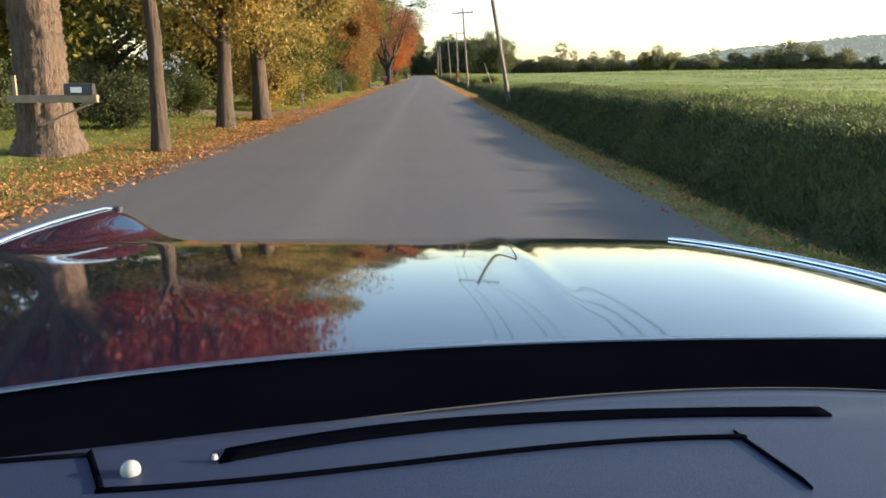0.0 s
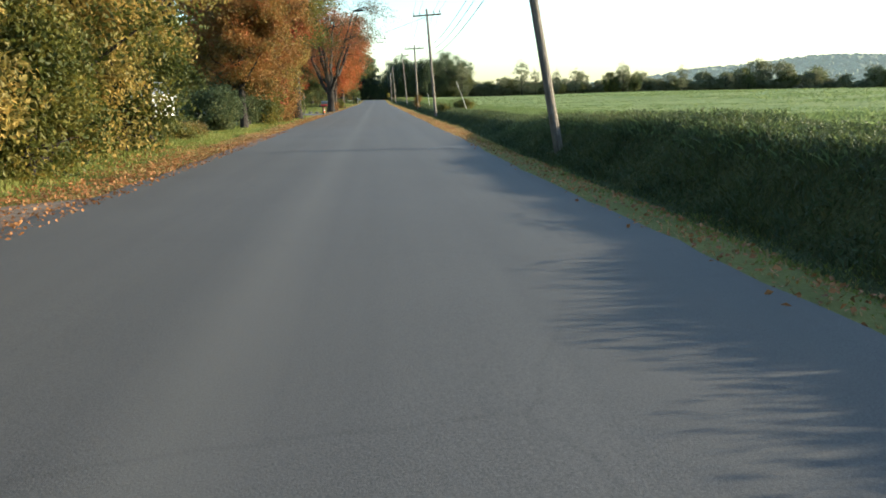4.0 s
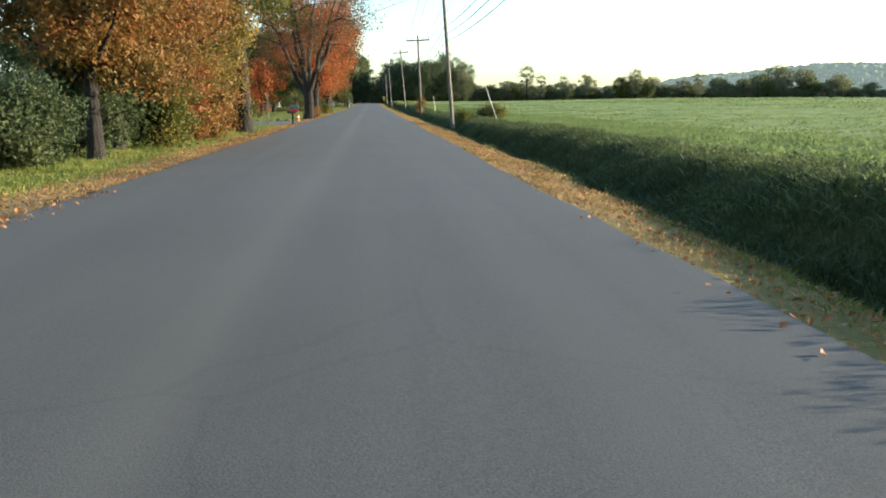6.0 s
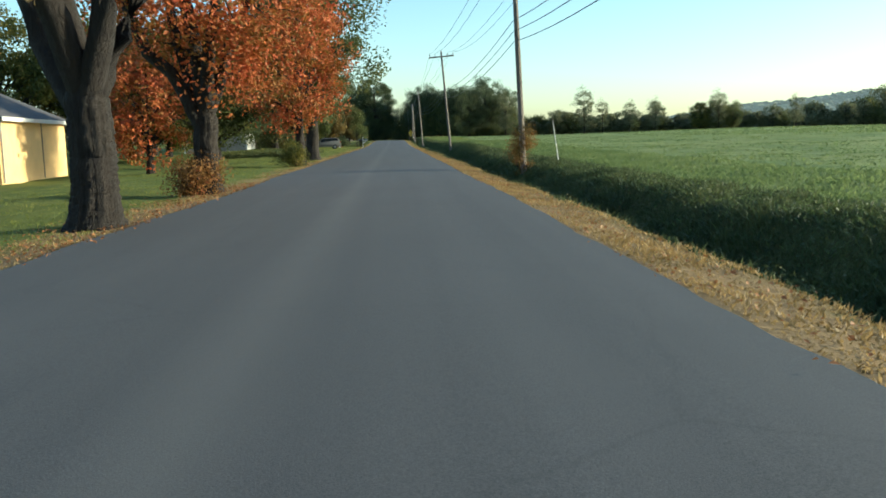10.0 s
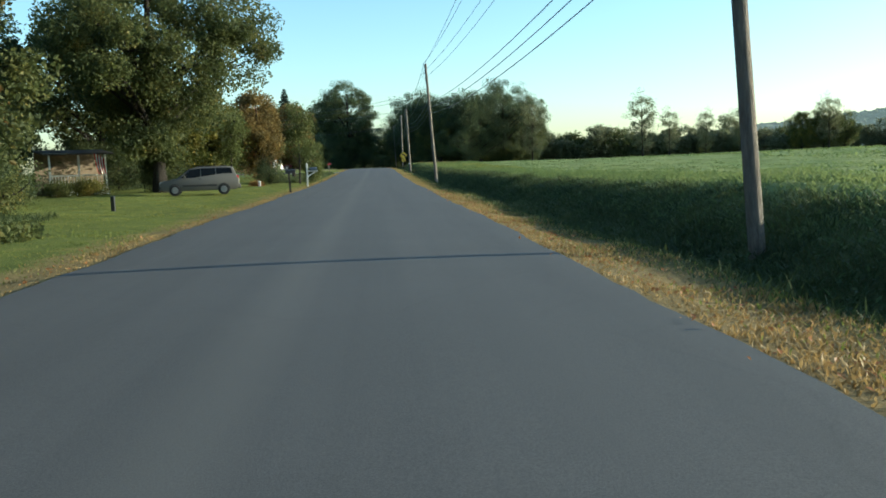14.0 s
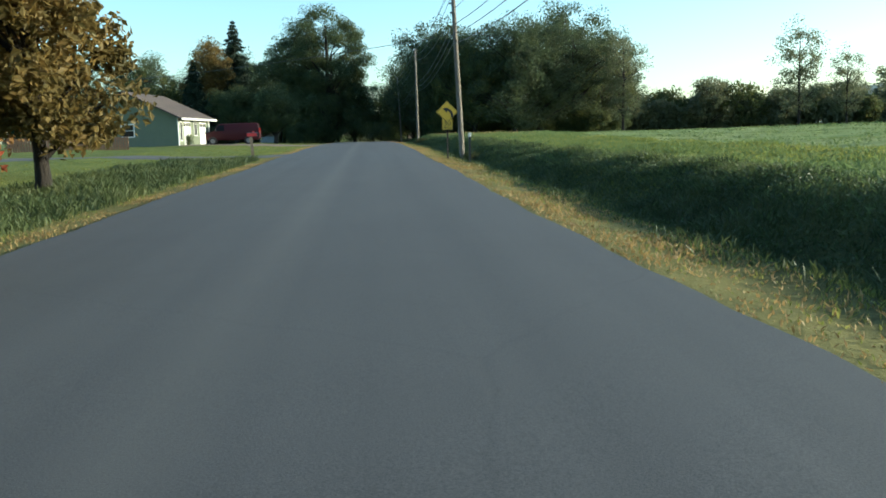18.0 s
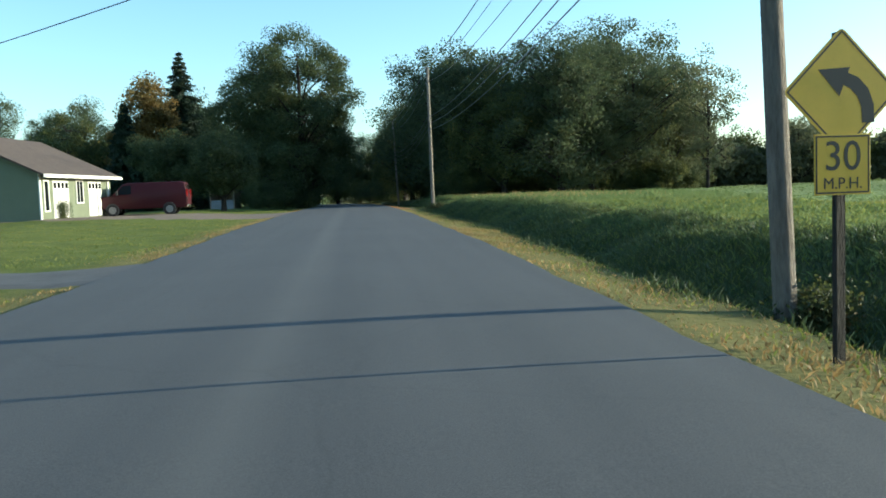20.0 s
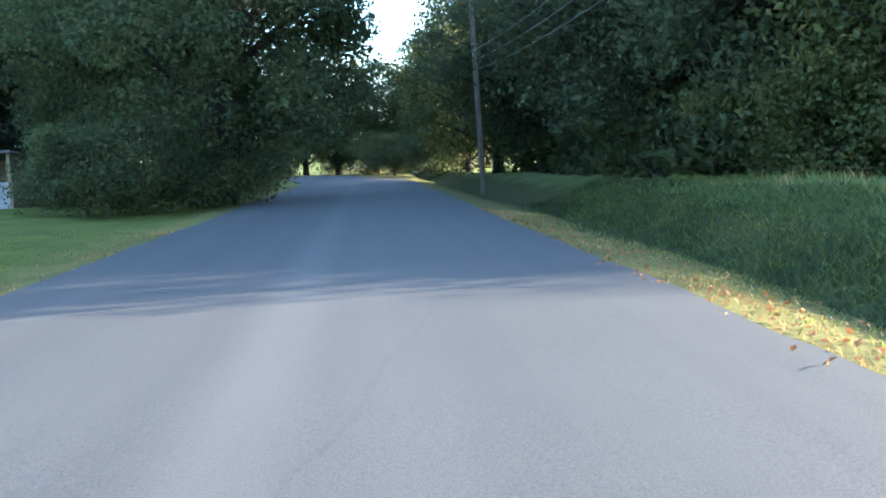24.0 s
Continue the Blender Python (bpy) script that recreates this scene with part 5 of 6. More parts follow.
# ================= vehicles =================
def wheel(parent, x, y, r, w=0.2):
    bm = bmesh.new()
    disc(bm, (x, y, r), r, w, "x", 28)
    es = [e for e in bm.edges if len(e.link_faces) == 2 and abs(e.link_faces[0].normal.dot(e.link_faces[1].normal)) < 0.5]
    bmesh.ops.bevel(bm, geom=es, offset=0.035, segments=2, affect="EDGES", profile=0.6)
    t = part("tyre", bm, RUBBER, parent, smooth=False)
    for s in (-1, 1):
        bm = bmesh.new()
        disc(bm, (x + s * (w / 2 + 0.001), y, r), r * 0.62, 0.02, "x", 22)
        disc(bm, (x + s * (w / 2 + 0.015), y, r), r * 0.2, 0.03, "x", 14)
        part("rim", bm, ALLOY, t)


def van_body(name, m, L, W, outline, glass, label, paint, wheel_r, wheel_y, skirt):
    """A van along local y (front at -y), outline of its side in (y, z), pinched in at the roof."""
    th = thing(name, m, label, "van")
    bm = bmesh.new()
    zmax = max(p[1] for p in outline)
    belt = skirt + (zmax - skirt) * 0.5
    secs = []
    for u, inset in ((-0.5, 0.06), (-0.44, 0.0), (0.44, 0.0), (0.5, 0.06)):
        ring = []
        for yy, zz in outline:
            k = max(0.0, (zz - belt) / (zmax - belt))
            x = u * W * (1 - 0.14 * k * abs(u) * 2)
            yy2 = yy * (1 - inset * 0.25)
            zz2 = zz - inset * 0.5 * k
            ring.append(bm.verts.new((x, yy2, zz2)))
        secs.append(ring)
    n = len(outline)
    for a, b in zip(secs, secs[1:]):
        for i in range(n):
            bm.faces.new((a[i], a[(i + 1) % n], b[(i + 1) % n], b[i]))
    bm.faces.new(secs[0])
    bm.faces.new(secs[-1][::-1])
    bmesh.ops.recalc_face_normals(bm, faces=bm.faces)
    es = [e for e in bm.edges if len(e.link_faces) == 2 and e.calc_face_angle(0) > 0.35]
    bmesh.ops.bevel(bm, geom=es, offset=0.045, segments=2, affect="EDGES", profile=0.5, clamp_overlap=True)
    part("body", bm, paint, th, smooth=True)
    for yy in wheel_y:
        for s in (-1, 1):
            bm = bmesh.new()
            disc(bm, (s * (W / 2 - 0.045), yy, wheel_r + 0.02), wheel_r * 1.13, 0.10, "x", 26)
            part("wheel_arch", bm, BUMPER, th)
            wheel(th, s * (W / 2 - 0.07), yy, wheel_r)
    for nm, pts, side in glass:
        for s in ((-1, 1) if side else (1,)):
            bm = bmesh.new()
            vs = []
            for yy, zz in pts:
                k = max(0.0, (zz - belt) / (zmax - belt))
                vs.append(bm.verts.new((s * (W / 2 * (1 - 0.14 * k) + 0.004), yy, zz)))
            fc = bm.faces.new(vs)
            bmesh.ops.solidify(bm, geom=[fc], thickness=0.012)
            part(nm, bm, DARK_GLASS, th)
    return th


VX, VY = -9.2, 218.3
mini = van_body("minivan", pose(VX, VY, lz(VX, VY) + 0.02, 0, 0, -80), 4.8, 1.92,
                [(-2.4, 0.42), (-2.38, 0.75), (-2.15, 0.93), (-1.35, 1.06), (-0.55, 1.66), (-0.1, 1.74), (1.6, 1.76), (2.05, 1.70), (2.30, 1.10), (2.42, 0.95), (2.40, 0.45), (2.2, 0.28), (-2.2, 0.26)],
                [("front_side_window", [(-1.12, 1.08), (-0.54, 1.58), (0.06, 1.64), (0.06, 1.05)], True), ("side_window", [(0.10, 1.05), (0.10, 1.64), (0.98, 1.66), (0.98, 1.05)], True),
                 ("rear_side_window", [(1.02, 1.05), (1.02, 1.66), (1.92, 1.64), (2.10, 1.07)], True)],
                "champagne-coloured minivan parked on the lawn, tail to the road", CAR_TAN, 0.33, (-1.5, 1.45), 0.3)
part("rear_window", prism([(2.335, 1.16), (2.13, 1.62), (2.115, 1.61), (2.31, 1.16)], "x", -0.72, 0.72), DARK_GLASS, mini)
part("windscreen", prism([(-1.33, 1.09), (-0.60, 1.645), (-0.58, 1.635), (-1.30, 1.08)], "x", -0.74, 0.74), DARK_GLASS, mini)
for s in (-1, 1):
    part("tail_lamp", boxes((s * 0.76, 2.20, 0.86, s * 0.93, 2.385, 1.14), bevel=0.03), TAIL_RED, mini)
    part("headlamp", boxes((s * 0.55, -2.40, 0.70, s * 0.90, -2.25, 0.86), bevel=0.02), LAMP_CLEAR, mini)
    part("side_moulding", boxes((s * 0.955, -1.05, 0.52, s * 0.975, 1.02, 0.64)), BUMPER, mini)
    part("door_handle", boxes((s * 0.955, -0.1, 0.98, s * 0.98, 0.1, 1.02), bevel=0.006), BUMPER, mini)
    part("mirror", boxes((s * 0.96, -0.95, 1.08, s * 1.16, -0.83, 1.24), bevel=0.03), CAR_TAN, mini)
part("rear_bumper", boxes((-0.94, 2.30, 0.34, 0.94, 2.50, 0.62), bevel=0.05), CAR_TAN, mini)
for s in (-1, 1):
    part("roof_rail", boxes((s * 0.62, 0.0, 1.745, s * 0.66, 1.7, 1.80), bevel=0.012), BUMPER, mini)
part("front_bumper", boxes((-0.9, -2.48, 0.35, 0.9, -2.36, 0.60), bevel=0.03), BUMPER, mini)
part("number_plate", boxes((-0.26, 2.40, 0.80, 0.26, 2.425, 0.95)), PAPER_BAR, mini)
mini.scale = (0.83, 0.83, 0.83)
for s in (-1, 1):
    part("roof_rail", boxes((s * 0.70, -0.2, 1.77, s * 0.74, 1.7, 1.80), bevel=0.008), BUMPER, mini)

RX, RY = -13.4, 322.0
rv = van_body("cargo_van", pose(RX, RY, lz(RX, RY) + 0.03, 0, 0, -86), 5.6, 2.0,
              [(-2.78, 0.55), (-2.78, 1.0), (-2.65, 1.15), (-1.75, 1.28), (-1.15, 1.95), (-0.9, 2.03), (2.35, 2.06), (2.62, 1.98), (2.74, 1.2), (2.76, 0.55), (2.5, 0.42), (-2.5, 0.42)],
              [("front_side_window", [(-1.55, 1.33), (-1.12, 1.85), (-0.62, 1.88), (-0.62, 1.33)], True)],
              "maroon cargo van parked before the dark trees", CAR_MAROON, 0.36, (-1.75, 1.65), 0.45)
part("windscreen", prism([(-1.74, 1.31), (-1.19, 1.93), (-1.17, 1.92), (-1.71, 1.30)], "x", -0.78, 0.78), DARK_GLASS, rv)
for s in (-1, 1):
    part("rear_door", boxes((s * 0.03, 2.70, 0.62, s * 0.93, 2.765, 1.12), bevel=0.01), CAR_MAROON, rv)
    part("rear_window", prism([(2.735, 1.30), (2.64, 1.85), (2.625, 1.85), (2.72, 1.30)], "x", s * 0.1, s * 0.82), DARK_GLASS, rv)
    part("tail_lamp", boxes((s * 0.86, 2.66, 1.1, s * 0.97, 2.77, 1.55), bevel=0.015), TAIL_RED, rv)
    part("headlamp", boxes((s * 0.6, -2.82, 0.85, s * 0.92, -2.74, 1.02), bevel=0.02), LAMP_CLEAR, rv)
    part("mirror", boxes((s * 0.98, -1.5, 1.3, s * 1.2, -1.38, 1.55), bevel=0.03), BUMPER, rv)
part("rear_bumper", boxes((-0.95, 2.75, 0.42, 0.95, 2.90, 0.60), bevel=0.02), CHROME, rv)
part("front_bumper", boxes((-0.95, -2.92, 0.48, 0.95, -2.77, 0.68), bevel=0.02), CHROME, rv)

# ================= mailboxes and small roadside things =================
def letter_box(parent, m, paint, flag=None):
    pts = [(-0.085, 0), (0.085, 0), (0.085, 0.12)] + [(0.085 * math.cos(a), 0.12 + 0.085 * math.sin(a)) for a in np.linspace(0.3, math.pi - 0.3, 7)] + [(-0.085, 0.12)]
    bm = prism(pts, "y", -0.25, 0.25)
    bmesh.ops.transform(bm, matrix=m, verts=bm.verts)
    b = part("box", bm, paint, parent)
    bm = prism([(x * 1.05, z * 1.03 - 0.003) for x, z in pts], "y", -0.27, -0.252)
    bmesh.ops.transform(bm, matrix=m, verts=bm.verts)
    part("box_door", bm, paint, b)
    if flag:
        bm = boxes((0.09, -0.12, 0.1, 0.1, -0.09, 0.26), (0.09, -0.12, 0.2, 0.1, 0.0, 0.26))
        bmesh.ops.transform(bm, matrix=m, verts=bm.verts)
        part("flag", bm, flag, b)
    return b


def at(x, y, dz=0.0, rz=0.0):
    return pose(x, y, lz(x, y) + dz, 0, 0, rz)


TOROAD = Matrix.Rotation(radians(90), 4, "Z")
mb = thing("tree_mailbox", at(-6.75, 16.05, 0.12), "black mailbox on a timber arm fixed to the old maple", "mailbox")
part("arm", boxes((-0.9, -0.06, 0.92, 0.75, 0.06, 1.06), bevel=0.008), OLD_WOOD, mb)
part("stub", boxes((-0.78, -0.03, 1.062, -0.72, 0.03, 1.42)), OLD_WOOD, mb)
part("strut", prism([(0.6, 0.92), (0.7, 0.92), (-0.3, 0.5), (-0.4, 0.5)], "y", -0.03, 0.03), OLD_WOOD, mb)
letter_box(mb, Matrix.Translation((0.42, 0, 1.065)) @ TOROAD, BOX_BLACK)
part("address_bars", boxes((0.30, -0.095, 1.10, 0.50, -0.088, 1.20)), WHITE_PAINT, mb, "pale number panel")
mp = thing("marker_post", at(-4.5, 32.0), "slim brown post with a grey reflector at the road edge", "marker post")
part("post", boxes((-0.03, -0.02, -0.2, 0.03, 0.02, 0.85), bevel=0.006), OLD_WOOD, mp)
part("reflector", boxes((-0.04, -0.035, 0.62, 0.04, -0.021, 0.8)), GREY_METAL, mp)
# cluster by the barn drive
cl = thing("mailbox_cluster", at(-4.75, 100.2), "grey mailbox with red and dark newspaper tubes on one post", "mailbox")
part("post", boxes((-0.05, -0.05, -0.3, 0.05, 0.05, 1.0), bevel=0.008), BARK, cl)
letter_box(cl, Matrix.Translation((0.1, 0, 1.0)) @ TOROAD, BOX_BLUE)
part("newspaper_tube", boxes((-0.2, -0.09, 0.78, 0.35, 0.09, 0.94), bevel=0.04), BOX_RED, cl, "red newspaper tube")
part("newspaper_tube", boxes((-0.35, 0.12, 0.70, 0.2, 0.30, 0.86), bevel=0.04), BOX_BLACK, cl, "dark newspaper tube")
sp = thing("sign_post", at(-6.6, 103.2), "thin dark post with a small board by the drive", "post")
part("post", boxes((-0.04, -0.04, -0.3, 0.04, 0.04, 2.0), bevel=0.006), OLD_WOOD, sp)
part("board", boxes((-0.05, -0.2, 1.65, -0.041, 0.2, 1.95)), OLD_WOOD, sp)
cone = thing("traffic_cone", at(-5.35, 111.2), "orange traffic cone leaning at the lawn corner", "cone")
bm = bmesh.new()
disc(bm, (0, 0, 0.285), 0.12, 0.5, "z", 16, 0.025)
part("cone_body", bm, CONE_ORANGE, cone)
part("base", boxes((-0.19, -0.19, 0.0, 0.19, 0.19, 0.035), bevel=0.01), CONE_ORANGE, cone)
bm = bmesh.new()
disc(bm, (0, 0, 0.34), 0.10, 0.10, "z", 16, 0.082)
part("collar", bm, WHITE_PAINT, cone, "pale reflective collar")


def boulder(x, y, r, seed):
    rng = np.random.default_rng(seed)
    bm = bmesh.new()
    bmesh.ops.create_icosphere(bm, subdivisions=3, radius=r)
    for v in bm.verts:
        d = v.co.normalized()
        k = 1 + 0.22 * noise.noise(d * 1.7 + Vector((seed, 0, 0))) + 0.10 * noise.noise(d * 4.5)
        v.co = Vector((d.x * k * r * 1.25, d.y * k * r, d.z * k * r * 0.7))
    me = bpy.data.meshes.new("boulder")
    bm.to_mesh(me)
    bm.free()
    me.materials.append(STONE)
    ob = new("boulder", me)
    ob.matrix_world = pose(x, y, lz(x, y) + r * 0.25, 0, 0, seed * 40)
    tagged(ob, "rough grey boulder edging the barn drive", "boulder", "boulders by the drive")


for k, (x, y, r) in enumerate([(-5.9, 108.9, 0.28), (-6.5, 109.0, 0.34), (-7.2, 109.1, 0.22), (-5.4, 109.6, 0.16), (-4.9, 110.2, 0.14), (-8.0, 109.2, 0.2)]):
    boulder(x, y, r * 0.62, k + 1)
bk = thing("mailbox", at(-4.5, 218.4, 0, 4), "black mailbox on a leaning dark post", "mailbox")
part("post", prism([(-0.05, -0.3), (0.05, -0.3), (-0.02, 1.02), (-0.12, 1.02)], "y", -0.05, 0.05), BARK, bk)
letter_box(bk, Matrix.Translation((0.0, 0, 1.02)) @ TOROAD, BOX_BLACK)
wm = thing("mailbox", at(-4.62, 231.3), "grey-blue mailbox on a tall white turned post", "mailbox")
part("post", boxes((-0.055, -0.055, -0.3, 0.055, 0.055, 1.5), bevel=0.01), WHITE_PAINT, wm)
bm = bmesh.new()
disc(bm, (0, 0, 1.55), 0.06, 0.1, "z", 12, 0.02)
part("finial", bm, WHITE_PAINT, wm)
part("bracket_arm", boxes((0.056, -0.045, 1.0, 0.72, 0.045, 1.08), bevel=0.008), WHITE_PAINT, wm)
part("bracket_strut", prism([(0.056, 0.62), (0.056, 0.74), (0.52, 1.0), (0.62, 1.0)], "y", -0.03, 0.03), WHITE_PAINT, wm)
letter_box(wm, Matrix.Translation((0.42, 0, 1.082)) @ TOROAD, BOX_BLUE)
rm = thing("mailbox", at(-5.55, 278.2, 0, 8), "black mailbox with a red side on a rough wooden post", "mailbox")
part("post", prism([(-0.07, -0.3), (0.07, -0.3), (-0.01, 1.05), (-0.15, 1.05)], "y", -0.07, 0.07), OLD_WOOD, rm)
letter_box(rm, Matrix.Translation((0.0, 0, 1.05)) @ TOROAD, BOX_BLACK, BOX_RED)
part("side_panel", boxes((-0.26, -0.10, 1.07, 0.2, -0.088, 1.22)), BOX_RED, rm, "red reflective panel")
st = thing("stone_marker", at(-8.3, 234.6), "small white stone marker in a flower bed", "marker")
part("stone", boxes((-0.09, -0.06, -0.1, 0.09, 0.06, 0.42), bevel=0.02), WHITE_PAINT, st)
gp = thing("hydrant_post", at(-9.3, 203.5), "short dark post in the rough grass", "post")
part("post", boxes((-0.07, -0.07, -0.2, 0.07, 0.07, 0.55), bevel=0.02), BOX_BLACK, gp)

# ---- warning sign at the bend
SX, SY = 3.36, 272.2
SGZ = (2.21 - lz(SX, SY)) / 1.13
sg = thing("curve_sign", at(SX, SY, 0, 4), "yellow diamond curve warning sign with a 30 speed plate", "road sign")
sg.scale = (1.13, 1.13, 1.13)
part("post", boxes((-0.03, 0.0, -0.5, 0.03, 0.05, SGZ + 0.38)), BARK, sg)
dm = 0.41
bm = prism([(0, SGZ - dm), (dm, SGZ), (0, SGZ + dm), (-dm, SGZ)], "y", -0.012, -0.004)
bmesh.ops.bevel(bm, geom=[e for e in bm.edges if abs((e.verts[0].co - e.verts[1].co).normalized().y) > 0.9], offset=0.035, segments=3, affect="EDGES", profile=0.5)
panel = part("diamond", bm, SIGN_YELLOW, sg)
d2 = dm - 0.02
rim = bmesh.new()
for k in range(4):
    a = [(0, -1), (1, 0), (0, 1), (-1, 0)]
    p, q = a[k], a[(k + 1) % 4]
    o = [(p[0] * d2, p[1] * d2), (q[0] * d2, q[1] * d2), (q[0] * (d2 - 0.016), q[1] * (d2 - 0.016)), (p[0] * (d2 - 0.016), p[1] * (d2 - 0.016))]
    rim.faces.new([rim.verts.new((x, -0.0145, SGZ + z)) for x, z in o])
part("border_line", rim, SIGN_BLACK, panel)
ar = bmesh.new()
left = [(0.14, -0.20), (0.135, -0.10), (0.105, -0.03), (0.055, 0.02), (0.0, 0.045)]
right = [(0.23, -0.20), (0.225, -0.08), (0.185, 0.02), (0.115, 0.09), (0.04, 0.12)]
for i in range(4):
    ar.faces.new([ar.verts.new((x, -0.015, SGZ + z)) for x, z in (left[i], right[i], right[i + 1], left[i + 1])])
ar.faces.new([ar.verts.new((x, -0.015, SGZ + z)) for x, z in ((0.055, 0.155), (-0.17, 0.14), (-0.02, -0.03))])
part("curve_arrow", ar, SIGN_BLACK, panel)
plate = part("speed_plate", boxes((-0.2, -0.016, SGZ - 0.66, 0.2, -0.0125, SGZ - 0.27), bevel=0.001), SIGN_YELLOW, sg)
edge = boxes((-0.19, -0.0195, SGZ - 0.65, 0.19, -0.0165, SGZ - 0.64), (-0.19, -0.0195, SGZ - 0.29, 0.19, -0.0165, SGZ - 0.28), (-0.19, -0.0195, SGZ - 0.64, -0.18, -0.0165, SGZ - 0.29), (0.18, -0.0195, SGZ - 0.64, 0.19, -0.0165, SGZ - 0.29))
part("border_line", edge, SIGN_BLACK, plate)


def lettering(text, size, x, z, parent, name):
    cu = bpy.data.curves.new(name, "FONT")
    cu.body, cu.size, cu.align_x, cu.extrude = text, size, "CENTER", 0.001
    cu.materials.append(SIGN_BLACK)
    tmp = new(name + "_text", cu)
    me = bpy.data.meshes.new_from_object(tmp.evaluated_get(bpy.context.evaluated_depsgraph_get()))
    bpy.data.objects.remove(tmp)
    ob = new(name, me)
    ob.parent = parent
    ob.matrix_local = pose(x, -0.0185, z, 90, 0, 0)
    return ob


lettering("30", 0.27, 0, SGZ - 0.50, plate, "speed_numerals")
lettering("M.P.H.", 0.105, 0, SGZ - 0.62, plate, "unit_letters")
bp = thing("marker_post", at(3.85, 268.4), "short black post with a pale cap in the ditch", "marker post")
part("post", boxes((-0.035, -0.035, -0.3, 0.035, 0.035, 1.0), bevel=0.006), BOX_BLACK, bp)
part("cap", boxes((-0.05, -0.05, 1.002, 0.05, 0.05, 1.15), bevel=0.01), WHITE_PAINT, bp)
for k, (x, y, h, lx) in enumerate([(7.6, 98.5, 2.6, -20), (6.7, 136.5, 1.7, -8)]):
    s = thing("field_stake", at(x, y, 0.0), "thin pale stake leaning in the field edge", "stake", "stakes in the field")
    bm = bmesh.new()
    disc(bm, (0, 0, h / 2), 0.022, h, "z", 8, 0.012)
    bmesh.ops.transform(bm, matrix=Matrix.Rotation(radians(lx), 4, "Y"), verts=bm.verts)
    part("stake", bm, WHITE_PAINT, s)
dp = thing("old_post", at(-6.2, 90.6, 0, 0), "tall thin dark post with a weathered board among vines", "post")
part("post", boxes((-0.05, -0.05, -0.3, 0.05, 0.05, 3.3), bevel=0.008), BARK, dp)
part("board", boxes((-0.10, 0.052, 2.85, 0.10, 0.075, 3.25), bevel=0.004), OLD_WOOD, dp)
